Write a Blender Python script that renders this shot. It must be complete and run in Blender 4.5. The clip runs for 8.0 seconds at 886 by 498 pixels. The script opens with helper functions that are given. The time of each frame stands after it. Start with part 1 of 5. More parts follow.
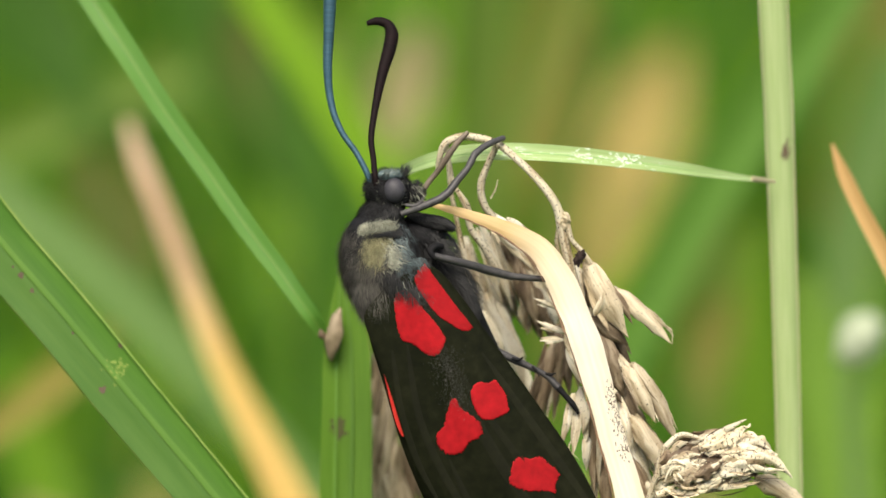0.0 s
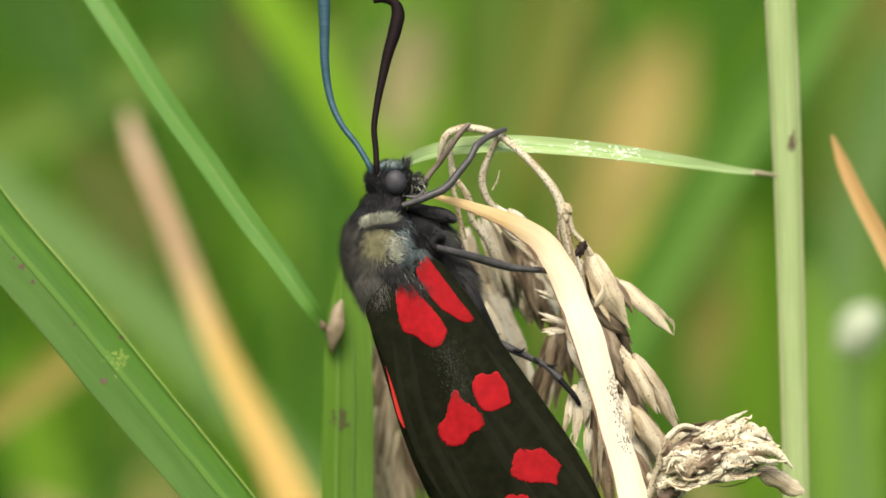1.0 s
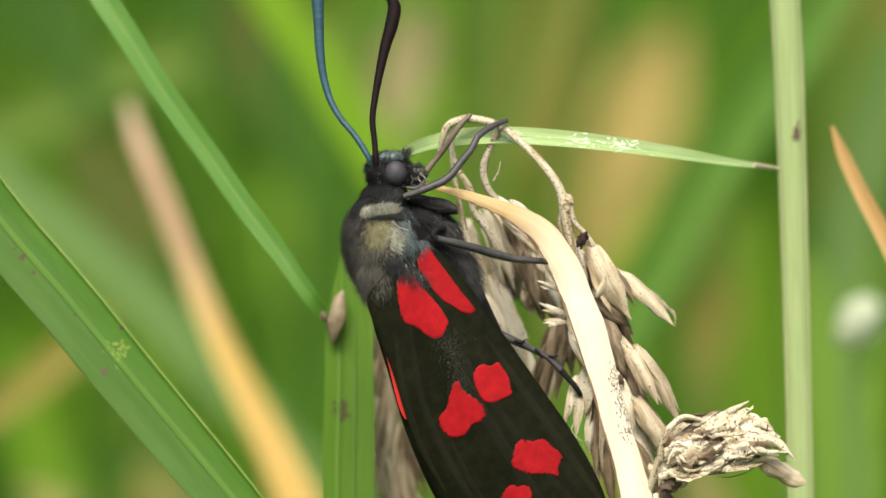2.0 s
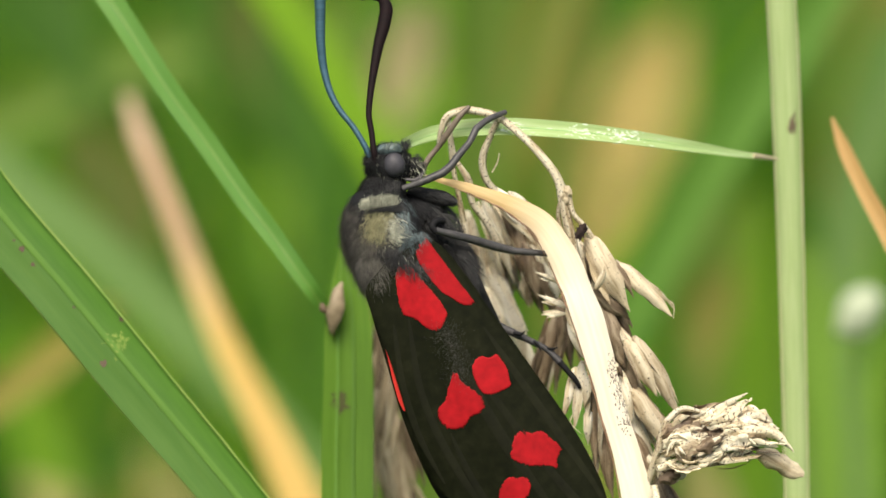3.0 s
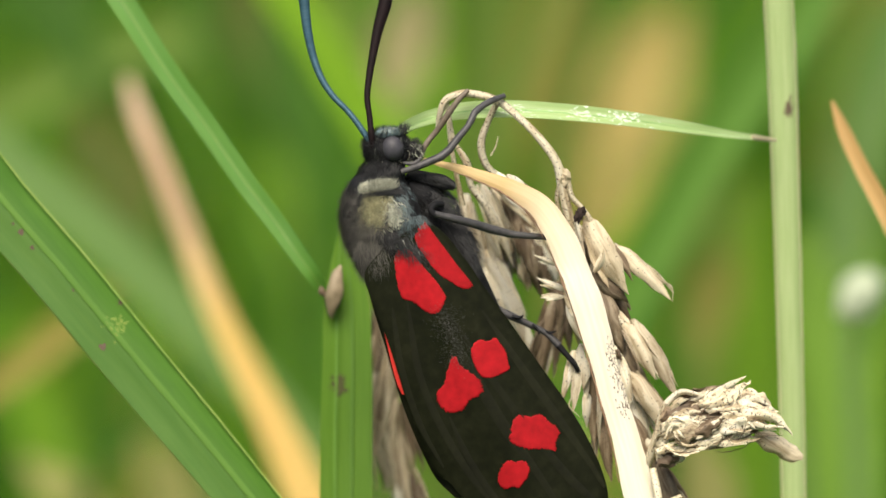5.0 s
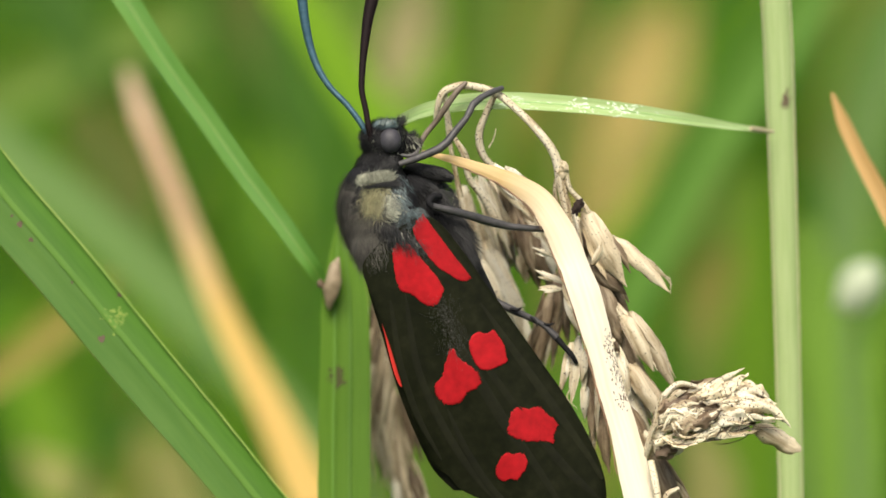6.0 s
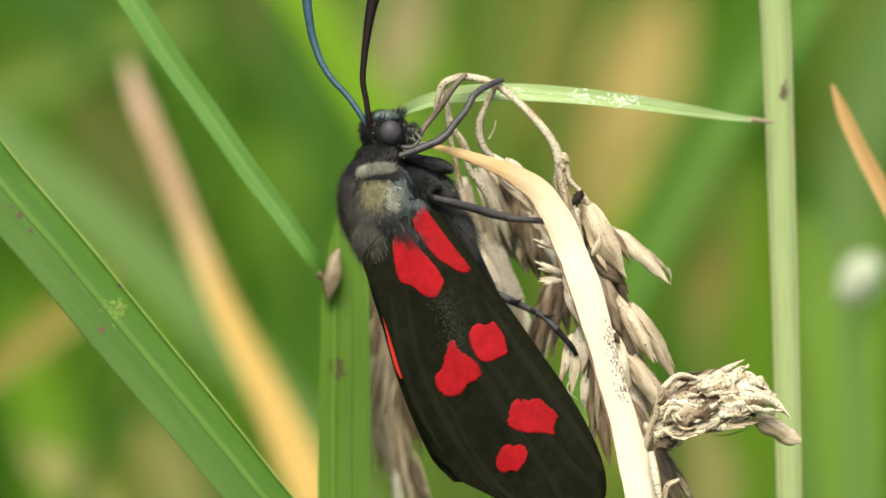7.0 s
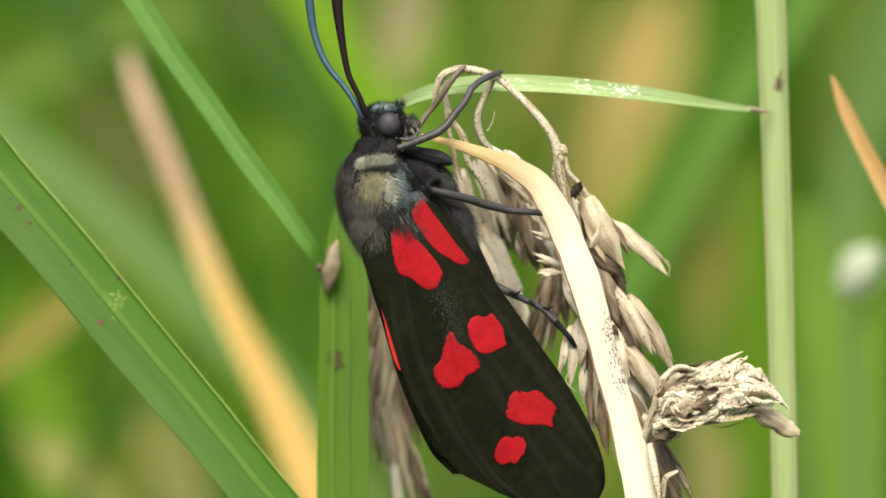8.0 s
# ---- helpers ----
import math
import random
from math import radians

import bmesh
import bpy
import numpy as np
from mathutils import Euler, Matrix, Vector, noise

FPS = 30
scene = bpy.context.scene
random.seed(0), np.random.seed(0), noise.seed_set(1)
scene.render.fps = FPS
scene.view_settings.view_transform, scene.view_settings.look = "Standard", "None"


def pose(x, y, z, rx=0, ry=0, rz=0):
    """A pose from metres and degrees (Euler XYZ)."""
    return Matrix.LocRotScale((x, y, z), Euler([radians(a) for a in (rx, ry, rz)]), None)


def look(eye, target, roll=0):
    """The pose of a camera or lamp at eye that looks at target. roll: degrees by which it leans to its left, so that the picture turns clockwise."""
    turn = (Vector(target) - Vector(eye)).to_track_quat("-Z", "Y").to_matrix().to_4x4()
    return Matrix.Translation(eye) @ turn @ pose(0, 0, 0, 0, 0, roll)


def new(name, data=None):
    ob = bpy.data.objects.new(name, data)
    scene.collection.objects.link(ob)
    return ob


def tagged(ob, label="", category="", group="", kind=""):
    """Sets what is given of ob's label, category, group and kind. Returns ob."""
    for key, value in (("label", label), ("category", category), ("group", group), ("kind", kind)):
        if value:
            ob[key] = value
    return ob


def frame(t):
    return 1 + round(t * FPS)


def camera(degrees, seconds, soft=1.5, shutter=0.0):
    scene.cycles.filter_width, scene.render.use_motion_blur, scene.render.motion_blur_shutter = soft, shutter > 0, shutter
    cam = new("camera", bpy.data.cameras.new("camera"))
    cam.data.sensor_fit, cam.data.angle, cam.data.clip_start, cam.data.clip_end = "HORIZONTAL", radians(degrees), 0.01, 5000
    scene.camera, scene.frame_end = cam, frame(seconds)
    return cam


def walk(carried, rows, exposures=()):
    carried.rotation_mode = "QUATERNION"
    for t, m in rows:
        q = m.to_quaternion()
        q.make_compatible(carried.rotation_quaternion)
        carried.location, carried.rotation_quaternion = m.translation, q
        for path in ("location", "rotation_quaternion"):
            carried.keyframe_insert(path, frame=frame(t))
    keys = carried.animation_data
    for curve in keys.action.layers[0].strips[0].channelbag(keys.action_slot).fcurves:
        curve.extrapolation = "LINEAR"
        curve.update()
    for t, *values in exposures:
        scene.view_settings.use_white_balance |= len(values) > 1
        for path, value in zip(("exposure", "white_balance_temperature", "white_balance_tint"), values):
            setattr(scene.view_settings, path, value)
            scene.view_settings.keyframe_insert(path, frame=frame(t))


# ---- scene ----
# A burnet moth clings to a dry grass head in a meadow; macro shot from a quarter of a metre.
# Local frame of the sprig: millimetres, u to the right, v up, w towards the camera.
TILT = 15.0
REACH = 250.0
ORIGIN = Vector((0.0, 0.0, 0.30))
_c, _s = math.cos(radians(TILT)), math.sin(radians(TILT))
FRAME = Matrix(((0.001, 0, 0, 0), (0, 0.001 * _s, -0.001 * _c, 0), (0, 0.001 * _c, 0.001 * _s, 0.30), (0, 0, 0, 1)))
AXIS_W = Vector((0, -_c, _s))
GROUND_V = -0.30 * 1000 / _c


def place(p):
    return FRAME @ Vector(p)


# ---- camera ----
cam = camera(9.32, 8.0, soft=1.6)
cam.data.dof.use_dof = True
cam.data.dof.focus_distance = 0.2485
cam.data.dof.aperture_fstop = 44.0
EYE = place((0, 0, REACH))
TILT_ROWS = [(0, 0), (0.5, 0.78), (1, 1.59), (1.5, 2.46), (3, 4.82), (3.5, 5.57), (4, 6.34), (4.5, 7.16),
             (6, 9.39), (6.5, 10.19), (7, 10.97), (7.5, 11.7), (8, 12.48)]


def tilt_pose(drop):
    """Drop: how far the aim has sunk, in quarter millimetres at the sprig."""
    a = radians(TILT) + math.atan(drop * 0.25 / REACH)
    return look(EYE, EYE + Vector((0, math.cos(a), -math.sin(a))))


walk(cam, [(t, tilt_pose(d)) for t, d in TILT_ROWS])

# ---- light ----
scene.view_settings.exposure = 0.57
world = bpy.data.worlds.new("sky")
scene.world = world
world.use_nodes = True
wn = world.node_tree
sky = wn.nodes.new("ShaderNodeTexSky")
sky.sky_type, sky.sun_disc = "NISHITA", False
SUN_ELEVATION, SUN_TURN = 60, 190
sky.dust_density = 5.0
sky.sun_elevation, sky.sun_rotation = radians(SUN_ELEVATION), radians(SUN_TURN)
wn.links.new(sky.outputs[0], wn.nodes["Background"].inputs[0])
wn.nodes["Background"].inputs[1].default_value = 0.085
sun = new("sun", bpy.data.lights.new("sun", "SUN"))
sun.data.energy, sun.data.angle, sun.data.color = 3.4, radians(35), (1.0, 0.92, 0.76)
_e, _t = radians(SUN_ELEVATION), radians(SUN_TURN)
SUN_WAY = Vector((math.sin(_t) * math.cos(_e), math.cos(_t) * math.cos(_e), math.sin(_e)))
sun.matrix_world = look(SUN_WAY * 5, (0, 0, 0))


# ---- materials ----
def surface(name, colours, scale=1.0, stretch=(1, 1, 1), coords="UV", rough=0.6, bump=0.2, depth=0.0001, through_light=0.0,
            spots=None, spot_scale=1.0, spot_at=0.66, metal=0.0, gloss=0.5, sheen=0.0, big=0.35, vary=0.12, coat=0.0, strands=False):
    """Streaked natural surface: fine grain, larger blotches, optional dark specks and light passing through."""
    m = bpy.data.materials.new(name)
    m.use_nodes = True
    n, link = m.node_tree.nodes, m.node_tree.links.new
    bsdf, out = n["Principled BSDF"], n["Material Output"]
    co = n.new("ShaderNodeTexCoord")
    fit = n.new("ShaderNodeMapping")
    fit.inputs["Scale"].default_value = stretch
    link(co.outputs[coords], fit.inputs[0])
    info = n.new("ShaderNodeObjectInfo")
    fine = n.new("ShaderNodeTexNoise")
    fine.noise_dimensions = "4D"
    fine.inputs["Scale"].default_value, fine.inputs["Detail"].default_value = scale, 6
    link(fit.outputs[0], fine.inputs["Vector"])
    w4 = n.new("ShaderNodeMath")
    w4.operation = "MULTIPLY"
    w4.inputs[1].default_value = 40
    link(info.outputs["Random"], w4.inputs[0])
    link(w4.outputs[0], fine.inputs["W"])
    blot = n.new("ShaderNodeTexNoise")
    blot.inputs["Scale"].default_value, blot.inputs["Detail"].default_value = scale * 0.22, 3
    link(fit.outputs[0], blot.inputs["Vector"])
    mixf = n.new("ShaderNodeMix")
    mixf.inputs[0].default_value = big
    link(fine.outputs[0], mixf.inputs[2])
    link(blot.outputs[0], mixf.inputs[3])
    ramp = n.new("ShaderNodeValToRGB")
    ramp.color_ramp.elements.remove(ramp.color_ramp.elements[0])
    ramp.color_ramp.elements[0].position, ramp.color_ramp.elements[0].color = colours[0][0], (*colours[0][1], 1)
    for at, col in colours[1:]:
        ramp.color_ramp.elements.new(at).color = (*col, 1)
    link(mixf.outputs[0], ramp.inputs[0])
    colour = ramp.outputs[0]
    if spots:
        sp = n.new("ShaderNodeTexNoise")
        sp.inputs["Scale"].default_value, sp.inputs["Detail"].default_value = spot_scale, 3
        link(co.outputs[coords], sp.inputs["Vector"])
        sr = n.new("ShaderNodeMapRange")
        sr.inputs["From Min"].default_value, sr.inputs["From Max"].default_value = spot_at, spot_at + 0.04
        link(sp.outputs[0], sr.inputs[0])
        mx = n.new("ShaderNodeMix")
        mx.data_type = "RGBA"
        link(sr.outputs[0], mx.inputs[0])
        link(colour, mx.inputs[6])
        mx.inputs[7].default_value = (*spots, 1)
        colour = mx.outputs[2]
    hsv = n.new("ShaderNodeHueSaturation")
    vr = n.new("ShaderNodeMapRange")
    vr.inputs["To Min"].default_value, vr.inputs["To Max"].default_value = 1 - vary, 1 + vary
    link(n.new("ShaderNodeNewGeometry").outputs["Random Per Island"] if strands else info.outputs["Random"], vr.inputs[0])
    link(vr.outputs[0], hsv.inputs["Value"])
    link(colour, hsv.inputs["Color"])
    colour = hsv.outputs[0]
    link(colour, bsdf.inputs["Base Color"])
    rr = n.new("ShaderNodeMapRange")
    rr.inputs["To Min"].default_value, rr.inputs["To Max"].default_value = max(rough - 0.12, 0.05), min(rough + 0.12, 1)
    link(fine.outputs[0], rr.inputs[0])
    link(rr.outputs[0], bsdf.inputs["Roughness"])
    bsdf.inputs["Metallic"].default_value = metal
    bsdf.inputs["Specular IOR Level"].default_value = gloss
    bsdf.inputs["Sheen Weight"].default_value = sheen
    bsdf.inputs["Coat Weight"].default_value = coat
    if bump:
        bp = n.new("ShaderNodeBump")
        bp.inputs["Strength"].default_value, bp.inputs["Distance"].default_value = bump, depth
        link(mixf.outputs[0], bp.inputs["Height"])
        link(bp.outputs[0], bsdf.inputs["Normal"])
    if through_light:
        tr = n.new("ShaderNodeBsdfTranslucent")
        link(colour, tr.inputs[0])
        ms = n.new("ShaderNodeMixShader")
        ms.inputs[0].default_value = through_light
        link(bsdf.outputs[0], ms.inputs[1])
        link(tr.outputs[0], ms.inputs[2])
        link(ms.outputs[0], out.inputs["Surface"])
    return m


def two_tone(m, axis, start, end, colours):
    """Blends a second colouring into m along (axis 1) or across (axis 0) a leaf, between two distances in millimetres."""
    n, link = m.node_tree.nodes, m.node_tree.links.new
    hsv = next(k for k in n if k.bl_idname == "ShaderNodeHueSaturation")
    old = hsv.inputs["Color"].links[0].from_socket
    noise_out = next(k for k in n if k.bl_idname == "ShaderNodeMix" and k.data_type == "FLOAT").outputs[0]
    ramp = n.new("ShaderNodeValToRGB")
    for k, col in enumerate(colours):
        ramp.color_ramp.elements[k].position, ramp.color_ramp.elements[k].color = 0.3 + 0.4 * k, (*col, 1)
    link(noise_out, ramp.inputs[0])
    co, sep, rng = n.new("ShaderNodeTexCoord"), n.new("ShaderNodeSeparateXYZ"), n.new("ShaderNodeMapRange")
    link(co.outputs["UV"], sep.inputs[0])
    link(sep.outputs[axis], rng.inputs[0])
    rng.inputs["From Min"].default_value, rng.inputs["From Max"].default_value = start, end
    mx = n.new("ShaderNodeMix")
    mx.data_type = "RGBA"
    link(rng.outputs[0], mx.inputs[0])
    link(old, mx.inputs[6])
    link(ramp.outputs[0], mx.inputs[7])
    link(mx.outputs[2], hsv.inputs["Color"])
    return m


BLADE = dict(scale=1.0, stretch=(9, 0.25, 1), rough=0.5, bump=0.35, depth=0.00006, through_light=0.35, big=0.3)
LEAF = dict(scale=1.0, stretch=(5, 0.5, 1), rough=0.5, bump=0.3, depth=0.00005, through_light=0.35, big=0.45)
leaf_broad = two_tone(surface("leaf_broad", [(0.3, (0.08, 0.212, 0.019)), (0.7, (0.12, 0.262, 0.031))], **LEAF), 0, 6.3 + 0.14, 6.3 + 0.4, ((0.068, 0.20, 0.010), (0.105, 0.262, 0.017)))
leaf_glaucous = surface("leaf_glaucous", [(0.3, (0.085, 0.25, 0.022)), (0.7, (0.13, 0.31, 0.042))], **LEAF)
leaf_pale = surface("leaf_pale", [(0.3, (0.38, 0.52, 0.19)), (0.7, (0.57, 0.68, 0.34))], **BLADE)
leaf_fresh = surface("leaf_fresh", [(0.3, (0.32, 0.48, 0.16)), (0.5, (0.44, 0.59, 0.25)), (0.66, (0.58, 0.70, 0.40))], **BLADE)
leaf_sheath = surface("leaf_sheath", [(0.3, (0.108, 0.245, 0.013)), (0.7, (0.165, 0.335, 0.028))], **BLADE)
leaf_rib = surface("leaf_rib", [(0.3, (0.13, 0.295, 0.035)), (0.7, (0.20, 0.375, 0.065))], **BLADE)
leaf_vein = surface("leaf_vein", [(0.3, (0.088, 0.225, 0.019)), (0.7, (0.132, 0.28, 0.031))], **LEAF)
leaf_edge = surface("leaf_edge", [(0.3, (0.16, 0.30, 0.03)), (0.7, (0.30, 0.40, 0.09))], scale=1.5, stretch=(2, 0.6, 1), rough=0.6, bump=0.3)
straw = two_tone(surface("straw", [(0.25, (0.42, 0.28, 0.11)), (0.5, (0.60, 0.43, 0.20)), (0.8, (0.72, 0.56, 0.31))], scale=1.0, stretch=(7, 0.3, 1),
                         rough=0.5, bump=0.3, depth=0.00006, through_light=0.2), 1, 4.0, 9.5, ((0.84, 0.74, 0.56), (0.94, 0.89, 0.77)))
HUSK = dict(scale=1.3, stretch=(7, 0.8, 1), rough=0.6, bump=0.7, depth=0.0001, through_light=0.25, spot_scale=10.0, big=0.55)
# dark brown husk, darkened further for the shade inside the grass head
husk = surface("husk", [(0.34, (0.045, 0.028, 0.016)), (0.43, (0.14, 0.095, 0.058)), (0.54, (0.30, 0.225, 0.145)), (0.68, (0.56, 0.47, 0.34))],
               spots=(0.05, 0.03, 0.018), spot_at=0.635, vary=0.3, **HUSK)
husk_pale = surface("husk_pale", [(0.32, (0.25, 0.165, 0.09)), (0.41, (0.58, 0.47, 0.31)), (0.5, (0.80, 0.73, 0.56)), (0.64, (0.91, 0.87, 0.76))],
                    spots=(0.07, 0.04, 0.025), spot_at=0.63, vary=0.16, **HUSK)
husk_tan = surface("husk_tan", [(0.34, (0.22, 0.155, 0.085)), (0.44, (0.50, 0.40, 0.26)), (0.56, (0.70, 0.61, 0.44)), (0.70, (0.82, 0.75, 0.59))],
                   spots=(0.06, 0.036, 0.02), spot_at=0.645, vary=0.16, **HUSK)
leaf_groove = surface("leaf_groove", [(0.35, (0.17, 0.31, 0.09)), (0.6, (0.27, 0.42, 0.15))], scale=2.2, stretch=(4, 0.8, 1), rough=0.5, bump=0.3)
leaf_worn = surface("leaf_worn", [(0.3, (0.17, 0.30, 0.035)), (0.7, (0.26, 0.36, 0.055))], scale=3, rough=0.6, bump=0.2)
husk_speckled = surface("husk_speckled", [(0.33, (0.20, 0.13, 0.075)), (0.42, (0.54, 0.43, 0.27)), (0.50, (0.80, 0.72, 0.53)), (0.70, (0.92, 0.87, 0.73))],
                        spots=(0.06, 0.035, 0.022), spot_at=0.59, vary=0.2, **HUSK)
straw_edge = surface("straw_edge", [(0.3, (0.13, 0.065, 0.04)), (0.7, (0.40, 0.25, 0.15))], scale=2, stretch=(3, 1, 1), rough=0.6, bump=0.4)
# near black, for the crevice shade painted in the grass head
blackish = surface("blackish", [(0.3, (0.012, 0.009, 0.009)), (0.7, (0.05, 0.035, 0.03))], scale=6000, coords="Object", rough=0.9, bump=0.5, gloss=0.1)
white_scar = surface("white_scar", [(0.3, (0.55, 0.68, 0.48)), (0.7, (0.85, 0.88, 0.78))], scale=4, rough=0.5, bump=0.3, coords="Object")
pale_fleck = surface("pale_fleck", [(0.3, (0.024, 0.024, 0.021)), (0.7, (0.075, 0.073, 0.062))], scale=4000, coords="Object", rough=0.5, bump=0.0)
wing_vein = surface("wing_vein", [(0.3, (0.0055, 0.006, 0.0025)), (0.7, (0.0145, 0.0155, 0.0068))], scale=2600, coords="Object", rough=0.6, bump=0.3, depth=0.00005, gloss=0.12)
reed_tan = two_tone(surface("reed_tan", [(0.3, (0.66, 0.46, 0.30)), (0.7, (0.92, 0.73, 0.54))], **BLADE), 1, 15.8, 25.5, ((0.62, 0.41, 0.10), (0.91, 0.71, 0.27)))
tip_tan = surface("tip_tan", [(0.3, (0.62, 0.53, 0.35)), (0.7, (0.80, 0.72, 0.53))], **BLADE)
orange_dry = two_tone(surface("orange_dry", [(0.3, (0.56, 0.36, 0.17)), (0.7, (0.82, 0.60, 0.36))], **BLADE), 1, 10.0, 15.0, ((0.50, 0.30, 0.09), (0.76, 0.52, 0.23)))
# dark brown of scars and specks, also of the tuft's drawn crevice shade
scar = surface("scar", [(0.3, (0.06, 0.04, 0.025)), (0.7, (0.15, 0.10, 0.06))], scale=4, rough=0.7, bump=0.3)
scar_soft = surface("scar_soft", [(0.3, (0.055, 0.065, 0.017)), (0.7, (0.12, 0.118, 0.036))], scale=4, rough=0.7, bump=0.3)
bud_skin = surface("bud_skin", [(0.3, (0.14, 0.105, 0.06)), (0.7, (0.34, 0.27, 0.18))], scale=3, rough=0.6, bump=0.3)
petal = surface("petal", [(0.3, (0.46, 0.57, 0.34)), (0.7, (0.80, 0.84, 0.68))], scale=2, rough=0.6, through_light=0.3)
wing_scales = surface("wing_scales", [(0.34, (0.0050, 0.0060, 0.0025)), (0.5, (0.0085, 0.0098, 0.0040)), (0.68, (0.0150, 0.0160, 0.0075))], scale=2600, coords="Object", rough=0.6,
                      bump=0.35, depth=0.00005, gloss=0.07, vary=0.0, big=0.3)
red_scales = surface("red_scales", [(0.32, (0.24, 0.004, 0.007)), (0.66, (0.40, 0.008, 0.013))], scale=3000, coords="Object", rough=0.7,
                     bump=0.4, depth=0.00005, gloss=0.15, vary=0.06)
hind_red = surface("hind_red", [(0.3, (0.50, 0.018, 0.014)), (0.7, (0.68, 0.045, 0.035))], scale=3000, coords="Object", rough=0.5, bump=0.3, depth=0.00005, gloss=0.4, vary=0.0)
chitin = surface("chitin", [(0.3, (0.004, 0.004, 0.005)), (0.7, (0.014, 0.014, 0.016))], scale=2500, coords="Object", rough=0.75, bump=0.4,
                 depth=0.00005, vary=0.0, gloss=0.2)
leg_grey = surface("leg_grey", [(0.3, (0.028, 0.027, 0.029)), (0.7, (0.085, 0.08, 0.082))], scale=4000, coords="Object", rough=0.5, bump=0.4,
                   depth=0.00003, vary=0.1)
leg_brown = surface("leg_brown", [(0.3, (0.10, 0.075, 0.055)), (0.7, (0.2, 0.16, 0.12))], scale=4000, coords="Object", rough=0.55, bump=0.3)
eye_grey = surface("eye_grey", [(0.35, (0.026, 0.025, 0.031)), (0.65, (0.05, 0.048, 0.06))], scale=9000, coords="Object", rough=0.6, bump=0.15,
                   depth=0.00002, vary=0.0)
fur_black = surface("fur_black", [(0.3, (0.0065, 0.0065, 0.0075)), (0.7, (0.026, 0.026, 0.027))], scale=3000, coords="Object", rough=0.6, bump=0.0, vary=0.6, strands=True)
fur_grey = surface("fur_grey", [(0.3, (0.065, 0.061, 0.053)), (0.7, (0.175, 0.163, 0.14))], scale=3000, coords="Object", rough=0.6, bump=0.0, vary=0.45, strands=True)
fur_pale = surface("fur_pale", [(0.3, (0.15, 0.16, 0.125)), (0.7, (0.58, 0.58, 0.46))], scale=3000, coords="Object", rough=0.5, bump=0.0, vary=0.6, strands=True)
fur_olive = surface("fur_olive", [(0.3, (0.13, 0.125, 0.06)), (0.7, (0.36, 0.335, 0.19))], scale=3000, coords="Object", rough=0.5, bump=0.0, vary=0.5, strands=True)
fur_teal = surface("fur_teal", [(0.3, (0.03, 0.05, 0.056)), (0.7, (0.13, 0.18, 0.19))], scale=3000, coords="Object", rough=0.4, bump=0.0, vary=0.6, strands=True)
antenna_blue = surface("antenna_blue", [(0.3, (0.026, 0.07, 0.10)), (0.7, (0.06, 0.138, 0.19))], scale=1, stretch=(0.2, 9, 1), rough=0.42,
                       bump=0.6, depth=0.00004, metal=0.3, vary=0.0)
antenna_black = surface("antenna_black", [(0.3, (0.004, 0.0028, 0.003)), (0.7, (0.013, 0.006, 0.007))], scale=1, stretch=(0.2, 9, 1), rough=0.7,
                        bump=0.6, depth=0.00004, vary=0.0, gloss=0.12)
soil = surface("soil", [(0.3, (0.025, 0.06, 0.010)), (0.5, (0.055, 0.12, 0.018)), (0.7, (0.09, 0.13, 0.03))], scale=14, coords="Object", rough=0.9,
               bump=0.5, depth=0.01, vary=0.0)
MEADOW = dict(BLADE, gloss=0.32, rough=0.6)
meadow_green = surface("meadow_green", [(0.3, (0.045, 0.15, 0.006)), (0.7, (0.11, 0.27, 0.018))], **MEADOW)
meadow_lime = surface("meadow_lime", [(0.3, (0.12, 0.28, 0.005)), (0.7, (0.23, 0.41, 0.014))], **MEADOW)
meadow_sage = surface("meadow_sage", [(0.3, (0.115, 0.225, 0.05)), (0.7, (0.18, 0.305, 0.085))], **MEADOW)
meadow_olive = surface("meadow_olive", [(0.3, (0.09, 0.17, 0.015)), (0.7, (0.15, 0.25, 0.03))], **MEADOW)
meadow_umber = surface("meadow_umber", [(0.3, (0.16, 0.17, 0.025)), (0.7, (0.24, 0.24, 0.05))], **MEADOW)
meadow_beige = surface("meadow_beige", [(0.3, (0.32, 0.29, 0.13)), (0.7, (0.42, 0.38, 0.19))], **MEADOW)
meadow_khaki = surface("meadow_khaki", [(0.3, (0.115, 0.195, 0.024)), (0.7, (0.19, 0.28, 0.05))], **MEADOW)
meadow_straw = surface("meadow_straw", [(0.3, (0.27, 0.27, 0.08)), (0.7, (0.38, 0.38, 0.13))], **MEADOW)
meadow_mint = surface("meadow_mint", [(0.3, (0.15, 0.31, 0.03)), (0.7, (0.25, 0.43, 0.06))], **MEADOW)
meadow_fresh = surface("meadow_fresh", [(0.3, (0.10, 0.24, 0.006)), (0.7, (0.18, 0.34, 0.014))], **MEADOW)
meadow_gold = surface("meadow_gold", [(0.3, (0.42, 0.33, 0.10)), (0.7, (0.56, 0.46, 0.16))], **MEADOW)
meadow_teal = surface("meadow_teal", [(0.3, (0.088, 0.22, 0.02)), (0.7, (0.138, 0.30, 0.036))], **MEADOW)
# deep green, also used where there is only shade between leaves
meadow_deep = surface("meadow_deep", [(0.3, (0.032, 0.105, 0.004)), (0.7, (0.07, 0.185, 0.011))], **MEADOW)
meadow_bronze = surface("meadow_bronze", [(0.3, (0.072, 0.105, 0.014)), (0.7, (0.12, 0.16, 0.026))], **MEADOW)
meadow_dry = surface("meadow_dry", [(0.3, (0.27, 0.235, 0.045)), (0.7, (0.40, 0.35, 0.08))], **MEADOW)


